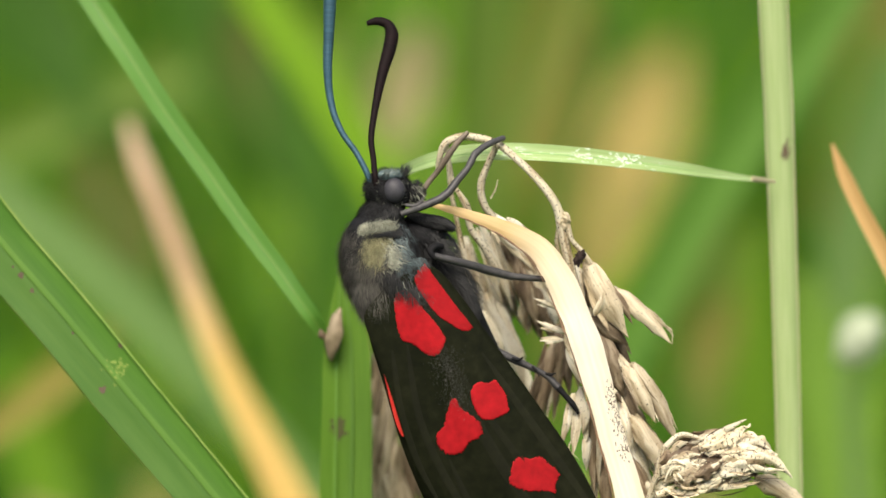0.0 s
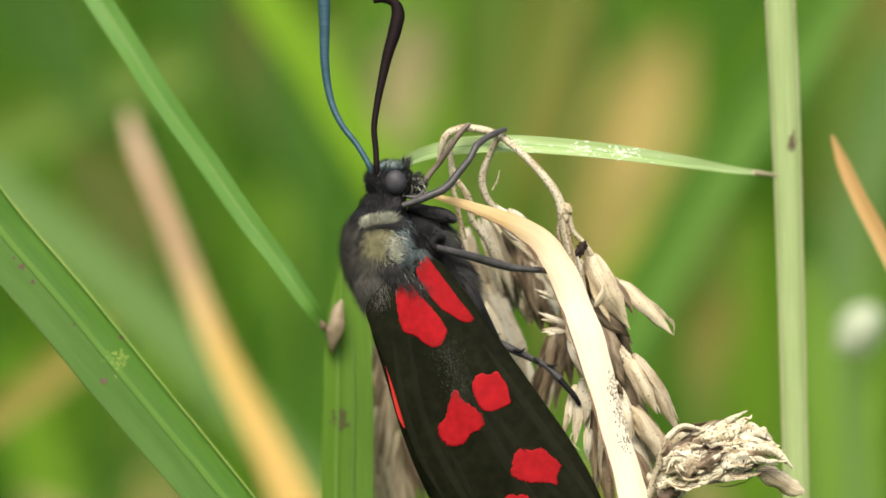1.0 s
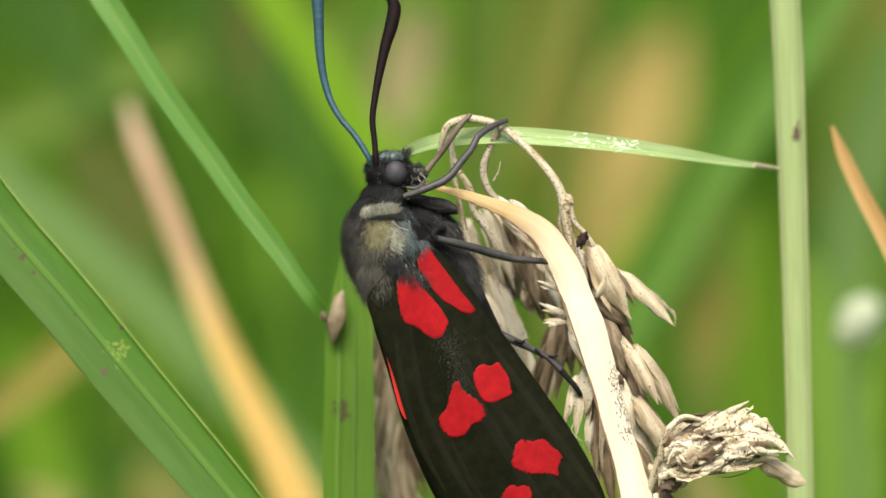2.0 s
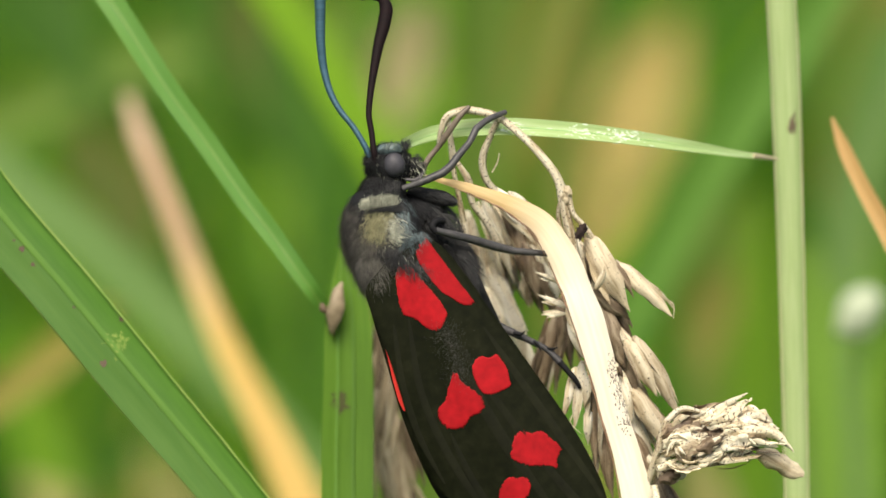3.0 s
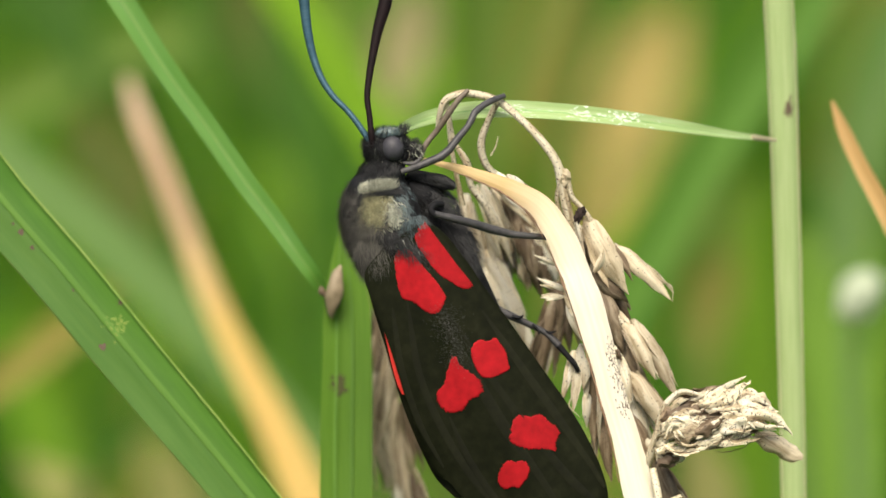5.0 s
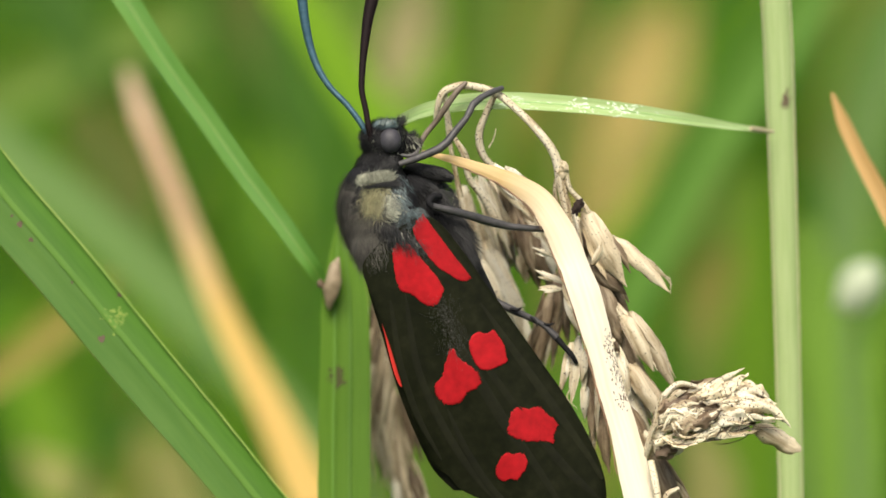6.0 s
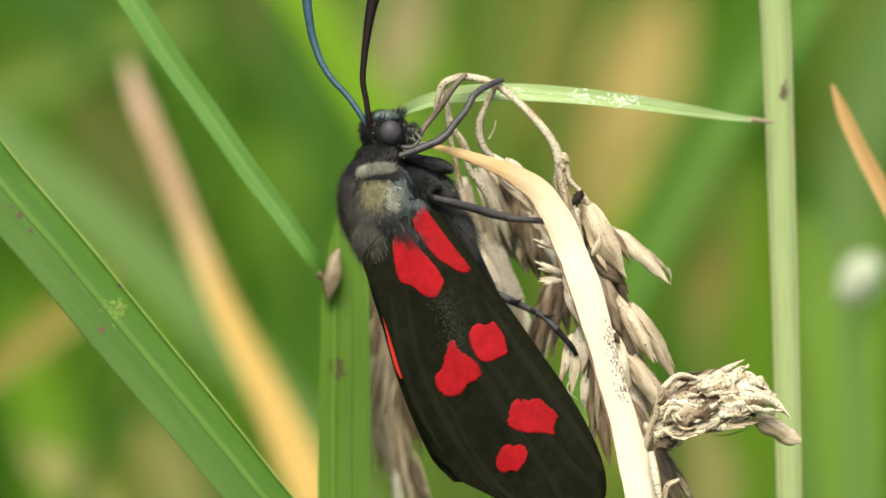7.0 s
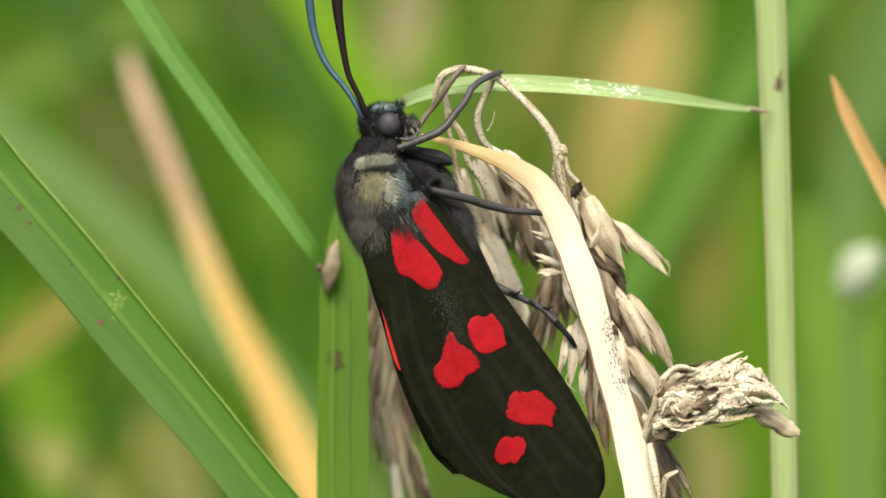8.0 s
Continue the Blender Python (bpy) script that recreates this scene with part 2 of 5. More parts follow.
# ---- builders ----
def smooth_line(points, steps):
    """A smooth curve through points of any dimension, evenly paced by distance: steps pieces for each gap."""
    p = np.array(points, float)
    gap = np.maximum(np.linalg.norm(np.diff(p[:, :3], axis=0), axis=1), 1e-6)
    slope = np.diff(p, axis=0) / gap[:, None]
    tan = np.empty_like(p)
    tan[0], tan[-1] = slope[0], slope[-1]
    if len(p) > 2:
        g0, g1 = gap[:-1, None], gap[1:, None]
        tan[1:-1] = (slope[:-1] * g1 + slope[1:] * g0) / (g0 + g1)
    out = []
    for i in range(len(p) - 1):
        for k in range(steps):
            t = k / steps
            out.append((2 * t ** 3 - 3 * t * t + 1) * p[i] + (t ** 3 - 2 * t * t + t) * gap[i] * tan[i]
                       + (3 * t * t - 2 * t ** 3) * p[i + 1] + (t ** 3 - t * t) * gap[i] * tan[i + 1])
    out.append(p[-1])
    return np.array(out)


def sweep(bm, rows, profile, facing=(0, 0, 1), steps=5, twist=0.0, ripple=0.0, seed=0, crumple=0.0, grain=1.6):
    """Rows of (u, v, w, width): sweeps a closed unit profile along them in bm. facing: where its front looks."""
    line = smooth_line(rows, steps)
    pts, wid = line[:, :3], np.maximum(line[:, 3], 0.005)
    uv = bm.loops.layers.uv.verify()
    rng = np.random.default_rng(seed)
    tang = np.gradient(pts, axis=0)
    tang /= np.linalg.norm(tang, axis=1)[:, None] + 1e-9
    far = np.concatenate([[0], np.cumsum(np.linalg.norm(np.diff(pts, axis=0), axis=1))])
    face = np.array(facing, float)
    rings, count = [], len(profile)
    wob = smooth_line(rng.normal(0, 1, (max(len(pts) // 4, 3), 1)), 4)[:, 0]
    wob = np.interp(np.linspace(0, 1, len(pts)), np.linspace(0, 1, len(wob)), wob)
    for i, (p, t) in enumerate(zip(pts, tang)):
        nrm = face - face.dot(t) * t
        nrm /= np.linalg.norm(nrm) + 1e-9
        side = np.cross(nrm, t)
        a = twist * i / (len(pts) - 1) + ripple * wob[i]
        n2, s2 = nrm * math.cos(a) + side * math.sin(a), side * math.cos(a) - nrm * math.sin(a)
        row = []
        for x, y in profile:
            c = Vector(p + wid[i] * (s2 * x + n2 * y))
            if crumple:
                c += noise.noise_vector(c * grain + Vector((seed % 31, 0, 0))) * crumple + noise.noise_vector(c * grain * 3.1) * crumple * 0.35
            row.append(bm.verts.new(FRAME @ c))
        rings.append(row)
    for i in range(len(rings) - 1):
        for j in range(count):
            k = (j + 1) % count
            f = bm.faces.new((rings[i][j], rings[i][k], rings[i + 1][k], rings[i + 1][j]))
            f.smooth = True
            for lp, (r, q) in zip(f.loops, ((i, j), (i, k), (i + 1, k), (i + 1, j))):
                lp[uv].uv = (profile[q][0] * wid[r] + 3.1 * seed % 17, far[r] + 7.7 * seed % 23)
    bm.faces.new(rings[0][::-1])
    bm.faces.new(rings[-1])
    return bm


def round_profile(n=10, flat=1.0):
    return [(0.5 * math.cos(2 * math.pi * i / n), 0.5 * flat * math.sin(2 * math.pi * i / n)) for i in range(n)]


def blade_profile(fold=0.25, thick=0.05, n=6, rib=0.0):
    """Thin leaf section, folded along its middle; rib: a keel at the midrib."""
    top = []
    for i in range(n + 1):
        x = i / n - 0.5
        top.append((x, fold * abs(x) * 2 * 0.5 - fold * 0.25 + (rib if i == n // 2 else 0)))
    return top[::-1] + [(x * 0.98, y - thick) for x, y in top]


def cup_profile(depth=0.3, thick=0.04, n=6):
    """Section of a husk: bulges to the front."""
    top = [(i / n - 0.5, depth * (1 - (2 * i / n - 1) ** 2)) for i in range(n + 1)]
    return top[::-1] + [(x * 0.94, y - thick - 0.01) for x, y in top]


def ribbed_profile(depth=0.3, thick=0.03, n=12, rib=0.022):
    """Section of a husk with raised nerves."""
    top = [(i / n - 0.5, depth * (1 - (2 * i / n - 1) ** 2) + (rib if i % 2 else 0)) for i in range(n + 1)]
    return top[::-1] + [(x * 0.95, y - thick - (0 if i % 2 else 0.006)) for i, (x, y) in enumerate(top)]


def thing(name, at, label, category, group="", kind=""):
    ob = new(name)
    ob.empty_display_size = 0.002
    ob.location = place(at) if len(at) == 3 else at
    return tagged(ob, label, category, group, kind)


def part(name, bm, material, parent, label="", at=None, kind=""):
    """Links bm, built in world space, as one mesh under a thing or a part."""
    bmesh.ops.recalc_face_normals(bm, faces=bm.faces)
    base = Vector((0, 0, 0))
    up = parent
    while up is not None:
        base += up.location
        up = up.parent
    here = Vector((0, 0, 0)) if at is None else place(at) - base
    for v in bm.verts:
        v.co -= base + here
    me = bpy.data.meshes.new(name)
    bm.to_mesh(me)
    bm.free()
    me.set_sharp_from_angle(angle=radians(65))
    me.materials.append(material)
    ob = new(name, me)
    ob.parent = parent
    ob.location = here
    if label or kind:
        tagged(ob, label, kind=kind)
    return ob


def tube(name, rows, material, parent, label="", n=10, flat=1.0, steps=5, at=None, seed=0):
    return part(name, sweep(bmesh.new(), rows, round_profile(n, flat), steps=steps, seed=seed), material, parent, label, at)


def jointed(rows, keep=0.88):
    """Rows of (u, v, w, width) with firm bends: straight runs between short joints."""
    out = [rows[0]]
    for a, b, c in zip(rows, rows[1:], rows[2:]):
        a, b, c = np.array(a), np.array(b), np.array(c)
        out += [tuple(a + (b - a) * keep), tuple(b), tuple(b + (c - b) * (1 - keep))]
    return out + [rows[-1]]


def wide(points, widths):
    return [(*p, w) for p, w in zip(points, widths)]


def blob(bm, centre, radii, turn=0.0, rough=0.0, seed=0, n=3):
    """A lumpy ellipsoid in the sprig frame; turn: degrees about w."""
    got = bmesh.ops.create_icosphere(bm, subdivisions=n, radius=1.0)["verts"]
    m = Matrix.Translation(centre) @ Matrix.Rotation(radians(turn), 4, "Z") @ Matrix.Diagonal((*radii, 1))
    for v in got:
        k = 1 + rough * noise.noise(v.co * 2.3 + Vector((seed, seed, 0)))
        v.co = FRAME @ (m @ (v.co * k))
    for f in bm.faces:
        f.smooth = True
    return bm


def fur(name, centre, radii, turn, comb, count, length, material, parent, seed, sector=None, lift=0.5, thick=0.03):
    """Hair on an ellipsoid, combed along comb (u, v, w). sector: keeps hairs whose unit direction passes it."""
    rng = np.random.default_rng(seed)
    m3 = (Matrix.Rotation(radians(turn), 4, "Z") @ Matrix.Diagonal((*radii, 1))).to_3x3()
    verts, faces = [], []
    comb = Vector(comb).normalized()
    while len(verts) < count * 6:
        d = Vector(rng.normal(0, 1, 3)).normalized()
        if sector and rng.random() > float(sector(d)):
            continue
        root = Vector(centre) + m3 @ d * 0.97
        out = (m3.inverted().transposed() @ d).normalized()
        way = (out * (lift + 0.25 * rng.normal()) + comb + Vector(rng.normal(0, 0.25, 3))).normalized()
        size = length * rng.uniform(0.5, 1.2)
        mid = root + way * size * 0.55
        tip = root + (way + comb * 0.35 + Vector(rng.normal(0, 0.12, 3))).normalized() * size
        side = way.cross(out)
        side = (side if side.length > 1e-3 else way.orthogonal()).normalized() * thick * rng.uniform(0.6, 1.3)
        lift2 = out * thick * 0.6
        b = len(verts)
        verts += [root - side, root + side, root + lift2, mid - side * 0.6 + lift2, mid + side * 0.6, tip]
        faces += [(b, b + 1, b + 4, b + 3), (b + 1, b + 2, b + 4), (b + 2, b, b + 3), (b + 2, b + 3, b + 4), (b + 3, b + 4, b + 5)]
    base, up = Vector((0, 0, 0)), parent
    while up is not None:
        base += up.location
        up = up.parent
    me = bpy.data.meshes.new(name)
    me.from_pydata([tuple(FRAME @ v - base) for v in verts], [], faces)
    me.materials.append(material)
    ob = new(name, me)
    ob.parent = parent
    return tagged(ob, kind="stuff")


TRIANGLES = {}


def front_of(ob, u, v):
    """The foremost w of a part's mesh at (u, v) in the sprig frame, or None."""
    if ob.name not in TRIANGLES:
        base, up = Vector(ob.location), ob.parent
        while up is not None:
            base += up.location
            up = up.parent
        back = FRAME.inverted()
        pts = np.array([back @ (q.co + base) for q in ob.data.vertices])
        tri = [(f.vertices[0], f.vertices[i], f.vertices[i + 1]) for f in ob.data.polygons for i in range(1, len(f.vertices) - 1)]
        TRIANGLES[ob.name] = pts[np.array(tri)]
    a, b, c = TRIANGLES[ob.name].transpose(1, 0, 2)
    den = (b[:, 1] - c[:, 1]) * (a[:, 0] - c[:, 0]) + (c[:, 0] - b[:, 0]) * (a[:, 1] - c[:, 1])
    den = np.where(np.abs(den) < 1e-9, 1e9, den)
    x = ((b[:, 1] - c[:, 1]) * (u - c[:, 0]) + (c[:, 0] - b[:, 0]) * (v - c[:, 1])) / den
    y = ((c[:, 1] - a[:, 1]) * (u - c[:, 0]) + (a[:, 0] - c[:, 0]) * (v - c[:, 1])) / den
    hit = (x >= 0) & (y >= 0) & (x + y <= 1) & (den < 1e8)
    if not hit.any():
        return None
    return float((x * a[:, 2] + y * b[:, 2] + (1 - x - y) * c[:, 2])[hit].max())


def stain(bm, on, at, ru, rv, turn, seed, lift=0.012, n=14, rag=0.25):
    """A ragged flat patch, ru by rv millimetres, lying on the front of a part."""
    rng = random.Random(seed)
    w0 = front_of(on, at[0], at[1])
    if w0 is None:
        return bm
    c, sn = math.cos(radians(turn)), math.sin(radians(turn))
    mid = bm.verts.new(FRAME @ Vector((at[0], at[1], w0 + lift)))
    ring = []
    for i in range(n):
        a = 2 * math.pi * i / n
        r = 1 + rng.uniform(-rag, rag * 0.5)
        x, y = ru * r * math.cos(a), rv * r * math.sin(a)
        u, v = at[0] + x * c - y * sn, at[1] + x * sn + y * c
        w = front_of(on, u, v) if n > 8 else w0
        ring.append(bm.verts.new(FRAME @ Vector((u, v, (w0 if w is None else w) + lift))))
    for i in range(n):
        bm.faces.new((ring[i], ring[(i + 1) % n], mid))
    return bm


# ---- ground ----
def build_ground():
    bm = bmesh.new()
    bmesh.ops.create_grid(bm, x_segments=90, y_segments=90, size=1.0)
    for v in bm.verts:
        r = max(abs(v.co.x), abs(v.co.y))
        v.co.x, v.co.y = v.co.x * (3 + 400 * r ** 4), v.co.y * (3 + 400 * r ** 4)
        far = math.hypot(v.co.x, v.co.y)
        v.co.z = 0.012 * noise.noise(Vector((v.co.x * 3, v.co.y * 3, 0))) * min(far, 3) + 0.5 * noise.noise(Vector((v.co.x * 0.02, v.co.y * 0.02, 5))) * max(0, min(1, (far - 5) / 20))
        v.co.z -= 0.02
    me = bpy.data.meshes.new("ground")
    bm.to_mesh(me)
    bm.free()
    me.materials.append(soil)
    tagged(new("ground", me), "mossy meadow soil with short green turf", "ground", kind="structure")


build_ground()


# ---- the dry sprig ----
def rooted(u, w=0.0, spread=0.0):
    """A point in the soil under u, in the sprig frame."""
    return (u, GROUND_V - w * _s / _c - 22, w)


def build_straw_leaf():
    ob = thing("straw_leaf", rooted(16), "arching bleached straw grass leaf with a brown-speckled edge", "dry leaf")
    pts = [(-0.93, 2.15, 1.00), (0.16, 1.87, 0.80), (1.71, 1.37, 0.60), (3.14, 0.78, 0.50), (4.44, -0.03, 0.50), (5.34, -1.32, 0.60), (5.99, -2.83, 0.60), (6.54, -4.25, 0.60), (6.95, -5.55, 0.55), (7.29, -6.85, 0.50),
           (7.97, -9.32, 0.30), (8.39, -10.63, 0.20), (8.84, -12.48, 0.10), (9.20, -13.88, 0.00), (9.91, -17.65, 0.00), (13.5, -40, 0), (16, -120, 0), rooted(16)]
    part("blade", sweep(bmesh.new(), wide(pts, [0.12, 0.32, 0.6, 0.85, 1.1, 1.35, 1.42, 1.5, 1.42, 1.28, 1.24, 1.3, 1.5, 1.66, 1.6, 1.6, 1.8, 2.2]),
                        cup_profile(0.16, 0.05), (0.25, 0.1, 1), 6, ripple=0.03, seed=3, crumple=0.035, grain=0.9), straw, ob)
    for pts, wid in (([(0.41, 1.61, 0.80), (1.71, 1.09, 0.70), (3.01, 0.41, 0.65), (3.99, -0.44, 0.65), (4.62, -1.53, 0.70)], [0.03, 0.06, 0.09, 0.07, 0.03]),
                     ([(4.77, -1.79, 0.75), (5.34, -3.14, 0.75), (5.81, -4.38, 0.70), (6.22, -5.68, 0.65), (6.72, -7.24, 0.55), (7.27, -9.32, 0.40), (7.74, -10.88, 0.30), (8.11, -12.70, 0.20)], [0.03, 0.07, 0.08, 0.05, 0.07, 0.08, 0.05, 0.06])):
        part("frayed_edge", sweep(bmesh.new(), wide(pts, wid), round_profile(6, 0.7), steps=6, seed=4, crumple=0.06, grain=2.5), straw_edge, ob, "reddish-brown frayed leaf edge")
    for i, (a, b, wd) in enumerate([((5.66, -3.74, 0.30), (6.65, -6.46, 0.40), 0.8), ((5.82, -4.13, 0.10), (6.39, -6.21, 0.20), 0.6), ((6.95, -3.05, 0.60), (7.33, -1.95, 1.00), 0.36)]):
        glume(ob, a, b, wd, husk_pale, (0, 0, 1), 0.1, 700 + i, "torn_strip")
    rng = random.Random(8)
    bm = bmesh.new()
    for _ in range(170):
        f = rng.random()
        c = Vector((7.61, -6.32, 1.05)).lerp(Vector((8.40, -9.43, 0.80)), f) + Vector((rng.gauss(0, 0.13), rng.gauss(0, 0.25), 0))
        stain(bm, ob.children[0], c, rng.uniform(0.012, 0.04), rng.uniform(0.015, 0.08), rng.gauss(20, 20), int(f * 999), n=6)
    part("mould_specks", bm, scar, ob, "brown mould specks", kind="stuff")
    return ob


def behind(p, far):
    """The point far millimetres behind p on the same line of sight."""
    k = (REACH - p[2] + far) / (REACH - p[2])
    return (p[0] * k, p[1] * k, p[2] - far)


def glume(parent, a, b, width, material, facing=(0, 0, 1), bend=0.1, seed=0, name="glume", depth=0.30, crumple=0.08, grain=1.7):
    """A pointed papery boat-shaped husk from a to b."""
    a, b = Vector(a), Vector(b)
    d = b - a
    side = d.cross(Vector((0, 0, 1))).normalized()
    rng = random.Random(seed)
    off = side * d.length * bend * rng.uniform(-1, 1)
    fwd = Vector((0, 0, 1)) * width * 0.22
    pts = [a, a + d * 0.12 + off * 0.3 + fwd * 0.5, a + d * 0.35 + off * 0.8 + fwd, a + d * 0.62 + off + fwd * 0.8, a + d * 0.86 + off * 0.5 + fwd * 0.2, b]
    m = rng.uniform(0.7, 0.95)
    wid = [width * 0.25, width * 0.75, width, width * m, width * 0.38, 0.025]
    return part(name, sweep(bmesh.new(), wide([tuple(p) for p in pts], wid), ribbed_profile(depth), facing, 4, rng.uniform(-0.35, 0.35), 0.12, seed,
                            crumple=crumple * min(width, 1.0), grain=grain), material, parent)


def spikelet(parent, a, b, width, material, seed, count=6, other=None, lead=0.85):
    """A dry spikelet from a to b: a core with loose, splayed, papery husks."""
    rng = random.Random(seed)
    a, b = Vector(a), Vector(b)
    d = b - a
    side = d.cross(Vector((0, 0, 1))).normalized()
    core = part("spikelet", sweep(bmesh.new(), wide([tuple(a), tuple(a + d * 0.3), tuple(a + d * 0.7), tuple(a + d * 0.93)],
                                                    [width * 0.2, width * 0.45, width * 0.35, 0.04]), round_profile(7), steps=3, seed=seed, crumple=0.08), material, parent)
    glume(core, a, b, width * lead, material, (rng.uniform(-0.4, 0.4), rng.uniform(-0.2, 0.3), 1), 0.02, seed * 17, depth=rng.uniform(0.24, 0.36))
    for k in range(1, count):
        s = (-1) ** k * rng.uniform(0.25, 0.55)
        st = a + d * rng.uniform(0.0, 0.4) + side * s * width * 0.6
        en = a + d * rng.uniform(0.66, 0.97) + side * s * width * rng.uniform(0.5, 1.3)
        z = Vector((0, 0, width * rng.uniform(-0.2, 0.3)))
        face = (s * 2.4 + rng.uniform(-0.4, 0.4), rng.uniform(-0.3, 0.4), rng.uniform(0.4, 1))
        glume(core, st + z, en + z * rng.uniform(0.2, 1.2), width * rng.uniform(0.25, 0.5), rng.choice((material, other or material)), face, 0.045, seed * 17 + k,
              depth=rng.choice((0.4, 0.3, 0.36, -0.2)))
    if rng.random() < 0.15:
        t = a + d * rng.uniform(0.5, 0.8)
        awn = [t, t + d * 0.2 + side * width * rng.uniform(-0.5, 0.5), t + d * 0.35 + side * width * rng.uniform(-0.3, 0.3) + Vector((0, 0, 0.2))]
        part("awn", sweep(bmesh.new(), wide([tuple(q) for q in awn], [0.09, 0.06, 0.02]), round_profile(5), steps=4, seed=seed), material, core)
    return core


straw_leaf = build_straw_leaf()


def cluster(ob, rows, seed, far=0.0, lead=0.85):
    """Spikelets from rows of (base, tip, width, material, husks), far millimetres behind the given places."""
    for i, (a, b, wd, mat, n) in enumerate(rows):
        spikelet(ob, behind(a, far), behind(b, far), wd, mat, seed + i, n, husk if mat is husk_tan else husk_pale, lead)


def build_panicle():
    ob = thing("dry_grass_head", rooted(14, -3), "withered beige grass head with drooping speckled spikelets", "grass head")
    tube("stalk", wide([rooted(14, -3), (15, -120, -3), (10.27, -17.31, -2.50), (9.08, -12.83, -2.20), (7.89, -8.36, -2.00), (6.70, -4.16, -1.60), (5.90, -1.02, -1.00), (5.50, 0.81, -0.60),
                        (5.23, 1.98, -0.40), (4.45, 3.10, -0.40), (3.41, 4.14, -0.60), (2.45, 4.88, -0.90), (1.59, 5.14, -1.00), (0.73, 5.17, -1.00), (0.10, 4.88, -1.00), (-0.16, 4.21, -1.20), (-0.31, 3.43, -1.60)],
                       [1.5, 1.2, 0.9, 0.8, 0.7, 0.6, 0.5, 0.46, 0.42, 0.38, 0.34, 0.36, 0.36, 0.36, 0.34, 0.28, 0.14]), husk_speckled, ob, steps=5, seed=5)
    bm = blob(bmesh.new(), (5.65, 1.43, -0.42), (0.2, 0.3, 0.2), 25, 0.6, 2, 3)
    blob(bm, (5.47, 1.28, -0.42), (0.15, 0.26, 0.17), -20, 0.6, 5, 3)
    blob(bm, (5.63, 1.07, -0.45), (0.17, 0.2, 0.17), 0, 0.6, 7, 3)
    part("node", bm, husk_speckled, ob)
    # black lump stands for the shade in a crevice below the node
    bm = blob(bmesh.new(), (6.26, -0.42, 0.10), (0.2, 0.34, 0.14), -25, 0.9, 8, 3)
    blob(bm, (6.42, -0.30, 0.05), (0.16, 0.13, 0.1), 35, 0.9, 18, 3)
    part("dark_scar", bm, blackish, ob, "black lump painting the shade of a crevice")
    part("dark_scar", blob(bmesh.new(), (8.10, -6.85, -0.40), (0.1, 0.26, 0.1), 20, 0.7, 9, 3), scar, ob)
    for i, (pts, wid) in enumerate([
            ([(0.16, 4.83, -1.20), (0.26, 3.90, -1.40), (0.34, 2.90, -1.60), (0.58, 1.60, -2.00), (0.89, 0.03, -2.40)], [0.24, 0.24, 0.24, 0.22, 0.3]),
            ([(0.24, 4.34, -1.60), (0.55, 2.90, -1.50), (1.10, 1.96, -1.50), (1.28, 0.94, -1.60), (1.94, 0.03, -1.80), (2.52, -1.02, -2.00)], [0.2, 0.2, 0.36, 0.3, 0.34, 0.5]),
            ([(2.51, 4.83, -1.00), (2.09, 3.95, -1.40), (1.75, 2.90, -1.40), (1.93, 1.99, -1.40), (2.38, 1.44, -1.50)], [0.3, 0.3, 0.36, 0.34, 0.3])] + [
            ([(5.71, 1.28, -0.50), (5.94, 0.42, -0.50), (6.41, -0.13, -0.60), (6.80, -0.70, -0.60)], [0.26, 0.24, 0.26, 0.3]),
            ([(5.42, 1.20, -0.60), (5.24, 0.42, -0.80), (5.38, -0.37, -1.00)], [0.24, 0.2, 0.2]),
            ([(2.53, 3.21, -1.00), (2.43, 2.77, -1.20), (2.20, 2.33, -1.40)], [0.04, 0.07, 0.08]),
            ([(7.60, -4.15, -1.20), (7.99, -4.93, -1.00), (8.38, -5.59, -1.00)], [0.24, 0.26, 0.3]),
            ([(7.86, -6.51, -1.20), (8.25, -7.07, -1.00), (8.56, -7.81, -1.00)], [0.24, 0.26, 0.3])]):
        tube("branchlet", wide(pts, wid), husk_speckled, ob, n=8, steps=4, seed=20 + i)
    # dark: also carries the shade between moth and straw in its colour
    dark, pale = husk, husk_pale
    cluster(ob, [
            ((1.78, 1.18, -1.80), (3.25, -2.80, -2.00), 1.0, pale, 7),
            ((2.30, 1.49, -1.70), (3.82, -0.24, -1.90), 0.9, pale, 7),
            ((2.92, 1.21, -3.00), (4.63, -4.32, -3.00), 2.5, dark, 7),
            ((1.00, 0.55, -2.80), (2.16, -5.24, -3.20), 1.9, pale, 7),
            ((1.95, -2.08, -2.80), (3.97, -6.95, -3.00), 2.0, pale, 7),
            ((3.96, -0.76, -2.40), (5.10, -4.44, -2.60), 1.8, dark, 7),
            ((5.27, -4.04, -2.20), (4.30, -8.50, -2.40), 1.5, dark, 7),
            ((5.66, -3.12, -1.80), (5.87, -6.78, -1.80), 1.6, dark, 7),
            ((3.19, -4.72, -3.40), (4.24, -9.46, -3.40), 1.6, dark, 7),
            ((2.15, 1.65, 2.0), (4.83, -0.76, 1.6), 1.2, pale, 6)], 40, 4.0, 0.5)
